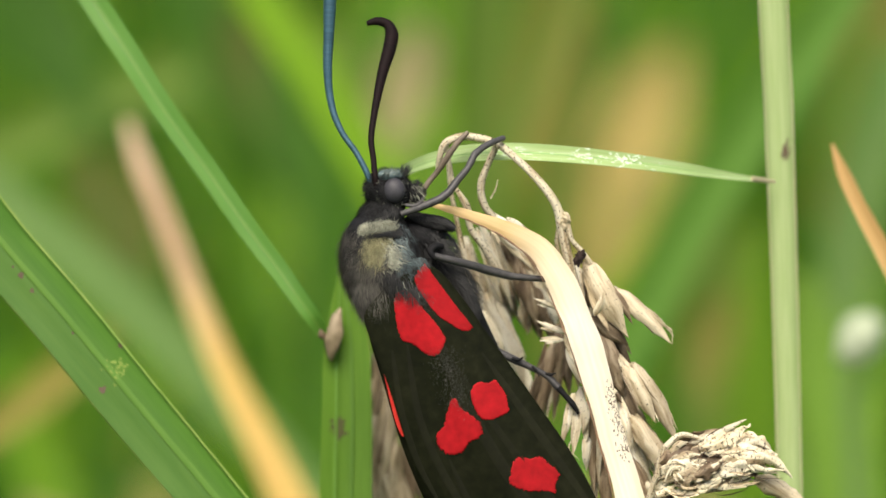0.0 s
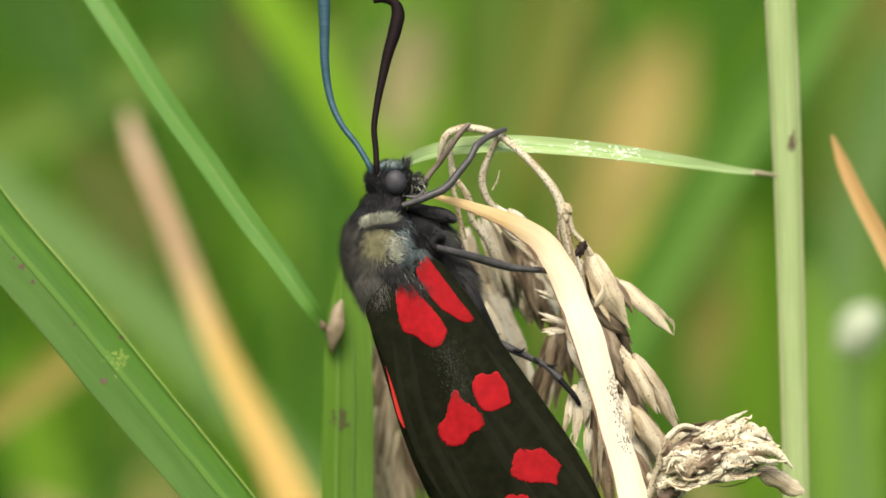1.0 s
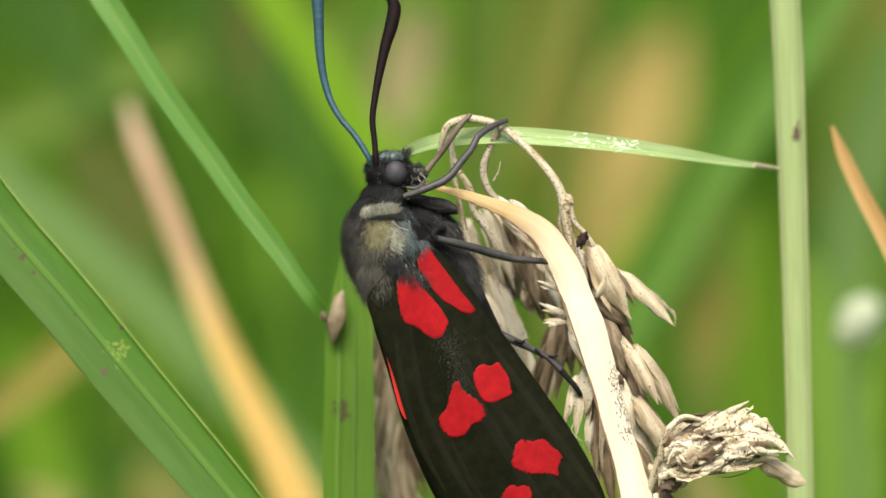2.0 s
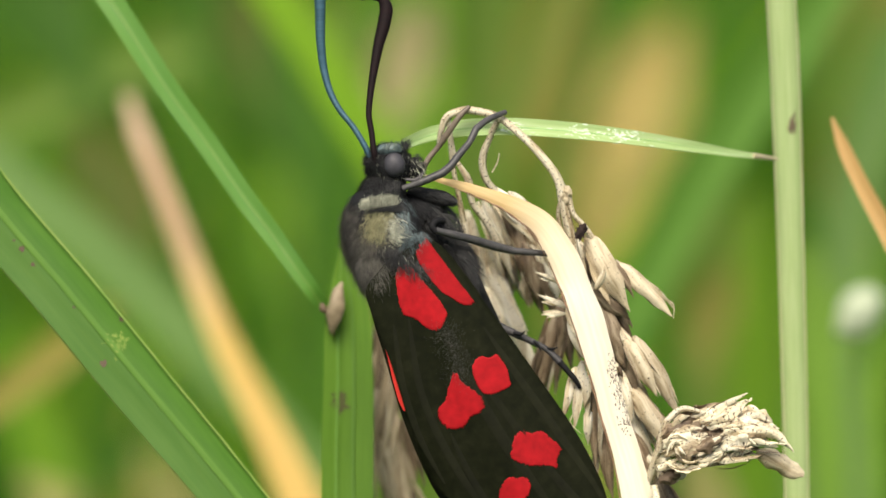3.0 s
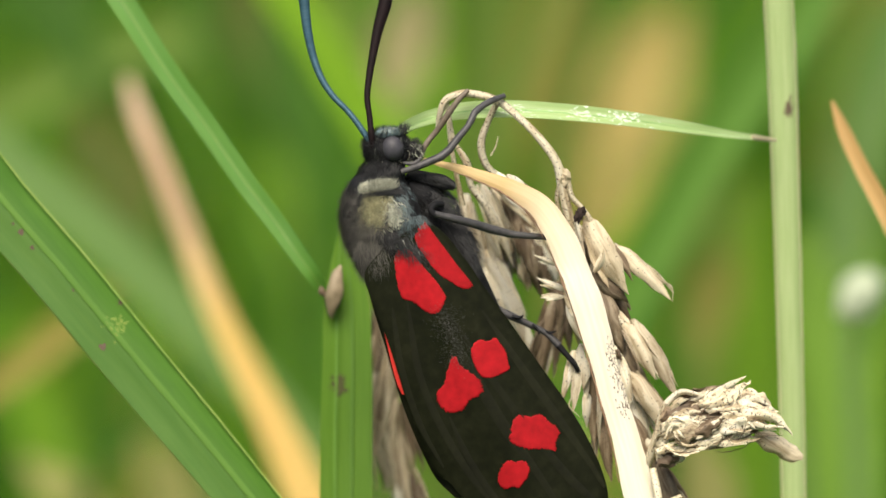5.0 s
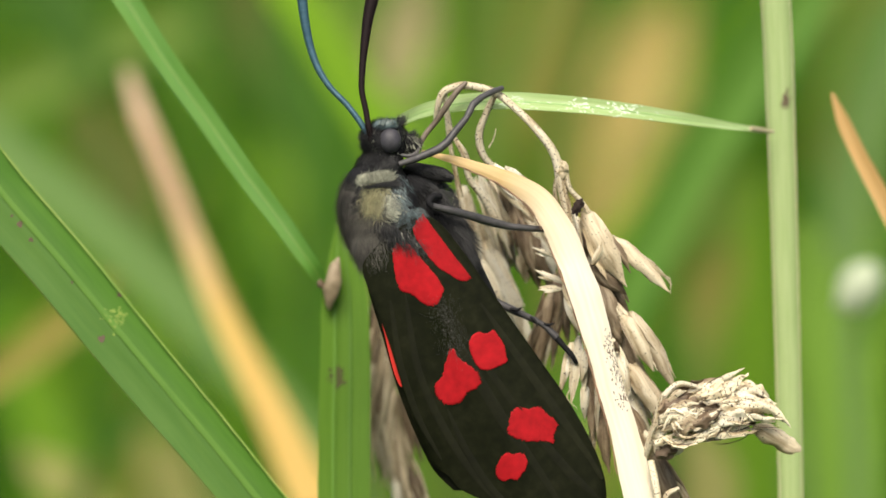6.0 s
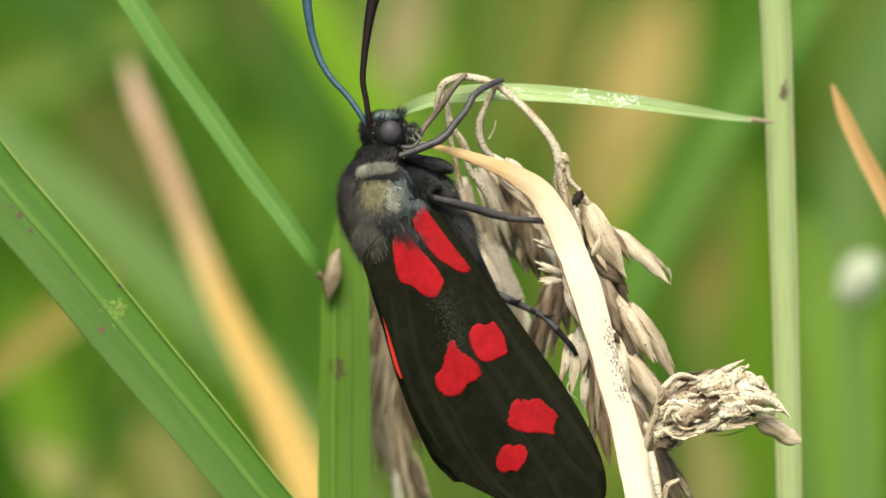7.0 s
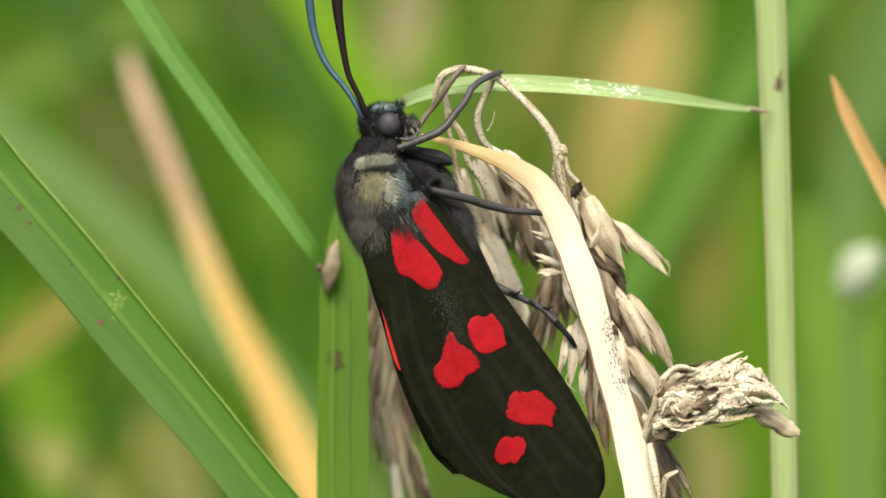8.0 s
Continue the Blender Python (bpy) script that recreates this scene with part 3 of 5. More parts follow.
    # dark backing spikelets: shade behind the pale ones put into their colour
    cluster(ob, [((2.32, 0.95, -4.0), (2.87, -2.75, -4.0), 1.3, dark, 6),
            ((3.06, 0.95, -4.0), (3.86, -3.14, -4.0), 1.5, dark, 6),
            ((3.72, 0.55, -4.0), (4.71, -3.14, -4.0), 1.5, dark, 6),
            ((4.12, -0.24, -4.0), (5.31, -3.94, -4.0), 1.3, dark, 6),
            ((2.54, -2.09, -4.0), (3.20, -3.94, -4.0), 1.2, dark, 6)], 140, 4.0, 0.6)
    cluster(ob, [
            ((6.37, -6.37, -1.00), (6.00, -9.50, -1.00), 1.2, pale, 5),
            ((6.90, -6.77, -1.30), (7.01, -11.35, -1.40), 1.2, dark, 4),
            ((7.27, -9.13, -1.60), (7.80, -12.80, -1.60), 1.2, dark, 3),
            ((5.36, -2.79, -0.40), (4.16, -2.26, -0.20), 0.36, pale, 3),
            ((5.70, -3.93, -0.40), (4.27, -3.30, -0.20), 0.5, pale, 3),
            ((5.58, -4.19, -0.50), (4.45, -4.24, -0.40), 0.42, pale, 3)], 49, 0.0, 0.55)
    cluster(ob, [
            ((6.57, -0.55, -0.80), (8.56, -4.10, -0.80), 1.35, husk_tan, 3),
            ((7.89, -1.80, -1.10), (10.55, -4.36, -1.10), 0.95, husk_tan, 4),
            ((6.69, -1.02, -1.40), (7.32, -3.37, -1.40), 0.9, dark, 3),
            ((6.90, -3.11, -1.20), (8.57, -4.47, -1.20), 0.9, dark, 3),
            ((7.27, -3.89, -1.30), (8.31, -6.77, -1.30), 1.1, dark, 4),
            ((8.35, -5.40, -0.80), (9.81, -8.01, -0.80), 0.9, husk_tan, 3),
            ((8.74, -5.26, -1.50), (10.88, -8.97, -1.50), 0.95, husk_tan, 4),
            ((8.09, -7.12, -0.90), (8.61, -9.26, -0.90), 0.75, pale, 3),
            ((8.62, -7.65, -1.20), (10.55, -10.63, -1.20), 1.1, husk_tan, 4)], 55, 0.0, 0.9)
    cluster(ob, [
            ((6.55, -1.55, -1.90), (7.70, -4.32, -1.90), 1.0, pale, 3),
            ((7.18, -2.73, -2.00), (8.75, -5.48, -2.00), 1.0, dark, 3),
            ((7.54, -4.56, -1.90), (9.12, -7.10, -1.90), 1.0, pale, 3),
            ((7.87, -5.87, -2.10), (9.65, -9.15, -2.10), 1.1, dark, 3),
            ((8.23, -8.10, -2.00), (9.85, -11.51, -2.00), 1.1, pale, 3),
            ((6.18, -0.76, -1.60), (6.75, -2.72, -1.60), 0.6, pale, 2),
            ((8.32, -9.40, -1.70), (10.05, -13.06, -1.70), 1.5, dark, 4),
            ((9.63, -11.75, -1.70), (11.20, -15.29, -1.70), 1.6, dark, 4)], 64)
    return ob


panicle = build_panicle()


def build_hanging_head():
    """The part of the withered head that hangs behind the moth's wings."""
    ob = thing("drooping_grass_head", rooted(2, -13), "faded drooping grass spikelets hanging behind the moth", "grass head")
    tube("stalk", wide([rooted(2, -13), (1, -100, -13), (-1.75, -18.02, -13.00), (-2.30, -12.55, -13.00), (-2.57, -8.73, -13.00), (-2.84, -5.72, -13.00)], [1, 0.9, 0.7, 0.5, 0.4, 0.3]), husk_pale, ob, seed=8)
    for i, (a, b, wd) in enumerate([((-3.06, -4.62, -13.00), (-3.39, -8.73, -13.00), 1.0), ((-2.57, -5.99, -13.00), (-3.53, -11.46, -13.00), 1.3), ((-2.30, -7.63, -13.00), (-2.98, -12.55, -13.00), 1.3),
                                    ((-1.89, -8.18, -13.00), (-0.93, -12.83, -13.00), 1.4), ((-2.57, -9.82, -13.00), (-1.75, -15.02, -13.00), 1.2), ((-3.25, -9.55, -13.00), (-2.57, -14.20, -13.00), 1.1),
                                    ((-1.75, -12.55, -13.00), (-0.52, -16.38, -13.00), 1.2)]):
        spikelet(ob, a, b, wd * 0.9, husk_tan if i % 3 else husk, 90 + i, 9, husk if i % 2 else husk_tan, 0.4)
    return ob


hanging_head = build_hanging_head()


def build_curled_tuft():
    ob = thing("curled_seed_tuft", (9.39, -11.80, 0.00), "curled pale straw seed tuft with dark specks", "seed tuft")
    tube("stalk", wide([(9.02, -12.62, -0.80), (9.47, -11.68, -0.20), (9.85, -10.37, 0.20), (10.28, -9.06, 0.30), (10.94, -8.55, 0.20), (11.73, -8.68, 0.00)], [0.5, 0.42, 0.36, 0.32, 0.28, 0.2]),
         husk_speckled, ob, seed=31)
    tube("stalk", wide([(9.27, -12.27, -0.50), (9.76, -10.88, 0.40), (9.96, -9.83, 0.60), (10.14, -9.05, 0.70)], [0.4, 0.36, 0.3, 0.2]), husk_speckled, ob, seed=32)
    for i, (a, b, wd) in enumerate([
            ((11.71, -9.19, 0.30), (14.18, -7.97, 0.30), 0.85), ((12.64, -9.33, 0.00), (15.29, -9.49, 0.00), 1.0), ((12.09, -9.57, 0.50), (14.82, -9.97, 0.40), 0.9),
            ((12.85, -9.69, 0.90), (15.96, -10.47, 0.80), 0.75), ((11.95, -10.60, 0.80), (15.33, -10.30, 0.60), 0.95), ((12.09, -11.08, 0.60), (14.43, -10.67, 0.40), 0.7)] + [((10.01, -9.83, 0.70), (11.43, -9.05, 0.70), 0.8), ((10.00, -10.08, 0.90), (12.07, -9.69, 0.90), 0.9),
            ((9.69, -11.12, 0.80), (11.16, -10.07, 1.00), 0.8), ((10.77, -10.85, 1.00), (12.37, -10.07, 1.10), 1.0), ((11.28, -10.45, 1.20), (12.96, -9.68, 1.20), 0.7),
            ((10.11, -10.97, 1.30), (11.92, -11.10, 1.30), 0.5), ((11.42, -11.06, 1.00), (13.10, -10.20, 1.00), 0.6), ((9.76, -11.40, 0.30), (11.19, -11.53, 0.30), 0.9),
            ((10.57, -9.35, -0.30), (13.70, -8.83, -0.50), 1.1), ((10.84, -10.40, -0.60), (14.24, -10.54, -0.80), 1.4), ((13.70, -8.57, -0.40), (15.01, -10.14, -0.60), 0.8),
            ((10.62, -10.31, 1.50), (11.06, -10.96, 1.50), 0.45)]):
        glume(ob, a, b, wd, husk if i % 4 == 2 else husk_speckled, (0.5 * (i % 3 - 1), 0.3 + 0.3 * (i % 2), 0.8), 0.2, 300 + i, depth=(0.35, 0.45, -0.2)[i % 3], crumple=0.24, grain=2.4)
        va, vb = Vector(a), Vector(b)
        side = (vb - va).cross(Vector((0, 0, 1))).normalized() * wd
        # dark line along each husk edge, drawn as crevice shade
        for k in (-1, 1):
            line = [va.lerp(vb, f) + side * k * q + Vector((0, 0, 0.16)) for f, q in ((0.12, 0.3), (0.35, 0.48), (0.62, 0.46), (0.88, 0.2))]
            part("crease", sweep(bmesh.new(), wide([tuple(q) for q in line], [0.015, 0.045, 0.04, 0.015]), round_profile(6), steps=4, seed=3 * i + k + 5, crumple=0.06, grain=2.2), scar, ob)
        for k in range(i % 2, 2):
            lift = Vector((0.0, 0.22 * (k * 2 - 1), 0.18))
            glume(ob, va.lerp(vb, 0.05 + 0.2 * k) + lift, va.lerp(vb, 0.75 + 0.15 * k) + lift * 1.3, wd * 0.38, husk_speckled, (0.3 * (k - 0.5), 0.4, 1), 0.2, 900 + 2 * i + k, crumple=0.26, grain=2.8)
    part("seed", sweep(bmesh.new(), wide([(14.34, -10.59, -0.2), (15.04, -10.85, -0.2), (15.73, -11.22, -0.3), (16.18, -11.49, -0.4), (16.54, -11.59, -0.4)], [0.5, 0.9, 0.85, 0.66, 0.25]), round_profile(12, 0.8), steps=5, seed=44, crumple=0.14, grain=2.2), husk_tan, ob, "grey-brown plump seed")
    # dark under-layer puts the shade between the husks into colour
    part("core", blob(bmesh.new(), (12.0, -10.15, -0.10), (2.1, 0.85, 0.5), 5, 0.5, 11, 4), husk, ob, "brown crumpled under-layer for the shade between husks")
    part("dark_knot", blob(bmesh.new(), (10.32, -11.64, 0.75), (0.5, 0.36, 0.3), 15, 0.5, 4, 3), scar, ob)
    rng = random.Random(41)
    for i in range(60):
        c = Vector((10.51, -10.58, 1.20)).lerp(Vector((14.14, -10.08, 0.90)), rng.random() ** 1.3) + Vector((0, rng.uniform(-0.45, 0.85), rng.uniform(-0.1, 0.35)))
        a = rng.gauss(0.15, 0.5)
        d = Vector((math.cos(a), math.sin(a), rng.gauss(0, 0.15))) * rng.uniform(0.5, 1.3)
        n = Vector((-d.y, d.x, 0)) * rng.uniform(-0.5, 0.5)
        # every third fibre is dark brown, standing for a shaded crevice
        part("fibre", sweep(bmesh.new(), wide([tuple(c - d * 0.5), tuple(c - d * 0.15 + n), tuple(c + d * 0.2 + n * 0.7), tuple(c + d * 0.5)], [0.03, 0.04 + 0.06 * (i % 3), 0.04 + 0.05 * (i % 3), 0.02]),
                            round_profile(6), steps=4, seed=i, crumple=0.05, grain=2.5), scar if i % 3 == 0 else husk_speckled, ob)
    for i, (pts, wid) in enumerate([
            ([(9.63, -12.04, 0.50), (9.80, -12.94, 0.60), (10.07, -14.50, 0.50)], [0.3, 0.36, 0.3]),
            ([(10.92, -13.33, 0.60), (10.40, -13.59, 0.70), (10.22, -14.50, 0.60)], [0.2, 0.3, 0.25])]):
        tube("curl", wide(pts, wid), husk_speckled, ob, n=8, steps=4, seed=60 + i)
    return ob


curled_tuft = build_curled_tuft()


# ---- green blades round the sprig ----
def build_blade(name, label, pts, wid, material, profile=None, facing=(0, 0, 1), seed=1, twist=0.0, ripple=0.02, at=None, category="grass leaf", steps=6, rib=None, group=""):
    ob = thing(name, at or pts[-1], label, category, group)
    part("blade", sweep(bmesh.new(), wide(pts, wid), profile or blade_profile(), facing, steps, twist, ripple, seed), material, ob)
    if rib:
        flat = [(x * 0.12, y * 0.05 - 0.25 * 0.3 + 0.01) for x, y in round_profile(6)]
        part("midrib", sweep(bmesh.new(), wide(pts, wid), flat, facing, steps, twist, ripple, seed), rib, ob)
    return ob


KEELED = [(0.545, -0.115), (0.52, -0.10), (0.28, -0.02), (0.075, 0.045), (-0.15, 0.005), (-0.32, 0.0), (-0.51, 0.03), (-0.53, 0.032), (-0.52, -0.01), (-0.3, -0.05), (-0.1, -0.035), (0.075, 0.005), (0.3, -0.06), (0.54, -0.15)]
arch_blade = build_blade("grass_leaf", "pale green arching grass leaf with white scratches",
    [(15.84, 3.21, -9.00), (13.76, 3.41, -6.50), (10.99, 3.78, -4.00), (8.30, 4.12, -2.50), (5.66, 4.37, -1.80), (3.04, 4.50, -1.60), (0.94, 4.40, -2.00), (-0.50, 4.13, -3.00), (-1.83, 3.61, -5.00), (-3.06, 2.44, -8.00), (-3.88, 0.30, -9.00), (-4.29, -2.13, -9.50)],
    [0.1, 0.4, 0.66, 0.78, 0.84, 0.86, 0.86, 0.8, 0.8, 0.9, 1, 1], leaf_fresh, blade_profile(0.3, 0.06), (0, 0.45, 1), 11, rib=leaf_groove)
rng = random.Random(21)
bm = bmesh.new()
for i in range(110):
    f = rng.choice((rng.gauss(0.52, 0.05), rng.gauss(0.72, 0.06), rng.uniform(0.05, 0.9), rng.gauss(0.15, 0.06)))
    u = 2.0 + 9.0 * min(max(f, 0), 1)
    v = 4.5 - 0.0045 * (u - 2.5) ** 2 - 0.03 * (u - 2) + rng.gauss(-0.02, 0.13)
    stain(bm, arch_blade.children[0], (u, v), rng.uniform(0.05, 0.24), rng.uniform(0.012, 0.03) * (1.8 if 0.45 < f < 0.8 else 1), rng.gauss(-6, 14), i, n=7, rag=0.5)
part("scratches", bm, white_scar, arch_blade, "white scratches", kind="stuff")
part("dry_tip", sweep(bmesh.new(), wide([(15.83, 3.20, -8.90), (15.25, 3.26, -8.20), (14.62, 3.33, -7.40)], [0.12, 0.22, 0.28]), round_profile(6, 0.5), steps=3), tip_tan, arch_blade, "dry tan tip")

pale_stem = build_blade("grass_culm", "pale green upright grass stem with a dark scar",
    [(15.58, 30.85, -10.00), (15.71, 13.55, -10.00), (16.06, 6.52, -10.00), (16.33, -1.60, -10.00), (16.55, -9.71, -10.00), (16.71, -17.82, -10.00), (17, -100, -10), rooted(18, -10)],
    [1.3, 1.44, 1.4, 1.28, 1.2, 1.15, 1.3, 1.6], leaf_pale, round_profile(12, 0.6), (0, 0, 1), 12, category="grass stem")
STEM_LINE = [(15.58, 30.85), (15.71, 13.55), (16.06, 6.52), (16.33, -1.60), (16.55, -9.71), (16.71, -17.82), (17, -100)]
for side in (-0.475, 0.475):
    part("edge", sweep(bmesh.new(), wide([(u + side * w, v, -9.93) for (u, v), w in zip(STEM_LINE, (1.3, 1.44, 1.4, 1.28, 1.2, 1.15, 1.3))], [0.07] * 7), round_profile(6), steps=6, seed=5, crumple=0.01), tip_tan, pale_stem, "thin tan margin")
bm = bmesh.new()
for i in range(34):
    rng = random.Random(300 + i)
    stain(bm, pale_stem.children[0], (16.37 + rng.gauss(0, 0.08), 4.68 + rng.gauss(0, 0.2), -9.60), rng.uniform(0.02, 0.06), rng.uniform(0.08, 0.2), rng.gauss(-4, 8), 300 + i, lift=0.01 + 0.0015 * i, n=9, rag=0.4)
part("scar", bm, scar, pale_stem)

LEAF_LINE = [(-31.80, 13.50, -4.00), (-25.47, 6.05, -4.00), (-22.30, 2.14, -4.00), (-20.71, 0.11, -4.00), (-18.02, -3.01, -4.00), (-14.85, -6.87, -4.00), (-12.71, -9.43, -4.00), (-10.49, -12.07, -4.00), (-8.77, -14.19, -4.00), (3.16, -28.60, -5.00), (7, -80, -6), rooted(9, -6)]
LEAF_WIDTH = [2.2, 2.6, 2.68, 2.68, 2.68, 2.64, 2.56, 2.46, 2.36, 2.2, 2.2, 2.4]
left_leaf = build_blade("grass_leaf", "broad green grass leaf with a pale midrib and rust spots",
    LEAF_LINE, LEAF_WIDTH, leaf_broad, KEELED, (0.1, 0.1, 1), 13, category="grass leaf")
part("midrib", sweep(bmesh.new(), wide([(p[0] + 0.16, p[1] + 0.14, p[2] + 0.104) for p in LEAF_LINE], [0.3] * 12), round_profile(8, 0.1), (0.1, 0.1, 1), 6, seed=13), leaf_vein, left_leaf)
part("leaf_edge", sweep(bmesh.new(), wide([(p[0] + 0.401 * w, p[1] + 0.35 * w, p[2] - 0.098 * w) for p, w in zip(LEAF_LINE, LEAF_WIDTH)], [0.08] * 12), round_profile(6, 0.5), steps=6, seed=13, crumple=0.02), leaf_edge, left_leaf, "yellowish brown leaf edge")
part("leaf_edge", sweep(bmesh.new(), wide([(p[0] - 0.396 * w, p[1] - 0.346 * w, p[2] + 0.05 * w) for p, w in zip(LEAF_LINE, LEAF_WIDTH)], [0.1] * 12), round_profile(6, 0.5), steps=6, seed=14, crumple=0.02), leaf_edge, left_leaf, "pale leaf edge")
for i, (at, r) in enumerate([((-19.73, -1.22, -4.00), 0.17), ((-19.20, -1.95, -4.00), 0.13), ((-15.90, -6.58, -4.00), 0.2), ((-15.11, -4.52, -4.00), 0.14), ((-20.08, -0.82, -4.00), 0.09), ((-17.28, -3.94, -4.00), 0.07), ((-14.11, -10.01, -4.00), 0.1)]):
    part("rust_spot", stain(bmesh.new(), left_leaf.children[0], at, r * 0.85, r * 0.95, 40, i, rag=0.4), scar, left_leaf)
bm = bmesh.new()
for i in range(44):
    rng = random.Random(60 + i)
    stain(bm, left_leaf.children[0], ((-15.29, -5.65, -4.00)[0] + rng.gauss(0, 0.35), (-15.29, -5.65, -4.00)[1] + rng.gauss(0, 0.3)), rng.uniform(0.04, 0.13), rng.uniform(0.03, 0.07), rng.uniform(-70, -20), i, lift=0.012 + 0.001 * i, n=9, rag=0.5)
part("pale_blotch", bm, leaf_worn, left_leaf)

thin_blade = build_blade("grass_leaf", "slender green grass leaf slanting to a node",
    [(-25.45, 24.60, -12.00), (-20.74, 17.75, -11.50), (-16.82, 11.97, -11.00), (-15.13, 9.42, -10.30), (-13.28, 6.55, -9.70), (-11.24, 3.75, -9.20), (-9.39, 1.10, -8.70), (-7.87, -0.91, -8.30), (-6.81, -2.39, -8.00), (-6.20, -3.25, -8.00), (-5.70, -4.05, -8.40)],
    [1.35, 1.28, 1.22, 1.18, 1.12, 1.08, 1.02, 0.94, 0.84, 0.76, 0.55], leaf_glaucous, blade_profile(0.3, 0.06), (0.3, -0.2, 1), 14, rib=leaf_rib)

sheath = build_blade("grass_culm", "upright green grass culm with a brown bud at its node",
    [(-4.79, -0.78, -9.00), (-4.79, -2.13, -9.00), (-4.63, -4.28, -9.00), (-4.58, -6.98, -9.00), (-4.63, -11.02, -9.00), (-4.63, -16.40, -9.00), (-4.5, -60, -9), rooted(-4, -9)],
    [0.2, 0.9, 2.1, 2.35, 2.5, 2.5, 2.6, 2.8], leaf_sheath, blade_profile(0.18, 0.1), (0, 0, 1), 15, category="grass culm")
SHEATH_LINE = [(-4.79, -1.60, -9.00), (-4.63, -4.28, -9.00), (-4.58, -6.98, -9.00), (-4.63, -11.02, -9.00), (-4.63, -16.40, -9.00), (-4.5, -60, -9), rooted(-4, -9)]
for off in (-0.5, 0.27):
    part("ridge", sweep(bmesh.new(), wide([(p[0] + off * w / 2.4, p[1], p[2] + 0.03 + 0.1 * abs(off)) for p, w in zip(SHEATH_LINE, (0.5, 2.1, 2.35, 2.5, 2.5, 2.6, 2.8))], [0.05, 0.11, 0.13, 0.13, 0.13, 0.13, 0.13]), round_profile(6, 0.3), steps=6), leaf_rib, sheath)
bm = sweep(bmesh.new(), wide([(-4.94, -2.79, -8.30), (-5.05, -3.20, -8.20), (-5.15, -3.87, -8.10), (-5.24, -4.67, -8.20), (-5.32, -5.35, -8.50)], [0.14, 0.5, 0.8, 0.66, 0.18]), round_profile(9, 0.6), steps=4, seed=2, crumple=0.1)
part("bud", bm, bud_skin, sheath, "brown papery bud")
part("scale_leaf", sweep(bmesh.new(), wide([(-5.89, -3.71, -8.4), (-5.77, -4.06, -8.3), (-5.47, -4.36, -8.4)], [0.1, 0.36, 0.12]), round_profile(8, 0.6), steps=4, seed=6, crumple=0.06), scar, sheath, "small brown scale")
bm = bmesh.new()
for i in range(26):
    rng = random.Random(83 + i)
    stain(bm, sheath.children[0], ((-5.01, -8.65, -9.00)[0] + rng.gauss(0, 0.2), (-5.01, -8.65, -9.00)[1] + rng.gauss(0, 0.3)), rng.uniform(0.04, 0.13), rng.uniform(0.06, 0.2), rng.gauss(0, 15), 83 + i, lift=0.01 + 0.002 * i, n=9, rag=0.4)
part("scar", bm, scar_soft, sheath)

REED_LINE = [(-20.38, 8.26, -100.00), (-19.80, 6.37, -100.00), (-18.24, 2.58, -100.00), (-16.45, -2.15, -100.00), (-13.98, -7.97, -100.00), (-11.43, -13.07, -100.00), (-9.25, -17.80, -100.00), (-5.24, -25.81, -100.00), (-2, -100, -100), rooted(2, -100)]
tan_reed = thing("dry_reed", rooted(2, -100), "tan and amber dry reed blade standing in the meadow", "dry reed")
part("blade", sweep(bmesh.new(), wide(REED_LINE, [0.5, 1.0, 1.2, 1.42, 1.75, 2.25, 2.8, 3.3, 3.6, 3.8]), blade_profile(0.5, 0.06), (0.2, 0.2, 1), 6, seed=16), reed_tan, tan_reed)
part("midrib", sweep(bmesh.new(), wide(REED_LINE, [0.5, 1.0, 1.2, 1.42, 1.75, 2.25, 2.8, 3.3, 3.6, 3.8]), [(x * 0.12, y * 0.05 - 0.12) for x, y in round_profile(6)], (0.2, 0.2, 1), 6, seed=16), reed_tan, tan_reed)

part("fold", sweep(bmesh.new(), wide([(-19.09, 5.48, -99), (-18.11, 2.94, -99), (-17.31, 0.40, -99), (-16.47, -1.96, -99)], [0.1, 0.32, 0.42, 0.12]), blade_profile(0.3, 0.06), (0.2, 0.2, 1), 6, seed=18), orange_dry, tan_reed, "brown withered fold")

orange_blade = build_blade("dry_leaf", "orange-brown dry grass blade",
    [(18.89, 5.11, -14.00), (19.38, 3.87, -14.00), (20.21, 2.09, -14.00), (21.31, 0.03, -14.00), (23.50, -4.37, -14.00), (26.80, -11.23, -14.00), (30, -80, -14), rooted(34, -14)],
    [0.15, 0.6, 0.75, 0.85, 1.0, 1.2, 1.4, 1.6], orange_dry, blade_profile(0.3, 0.06), (-0.2, 0.2, 1), 17, category="dry leaf")


# ---- the moth ----
WING_ALONG = Vector((0.513, -0.858))
WING_ACROSS = Vector((0.858, 0.513))
WING_BASE = Vector((-2.03, -1.48, 0.00)[:2])


def wing_depth(u, v):
    """How far the near wing's face stands before the sprig plane at (u, v)."""
    p = Vector((u, v)) - WING_BASE
    s, q = p.dot(WING_ALONG), p.dot(WING_ACROSS)
    return 3.1 - 0.045 * s - 0.0022 * s * s - 0.055 * (q - 0.3) ** 2 - 0.05 * q + 0.06 * math.sin(2.1 * q + 0.25 * s)


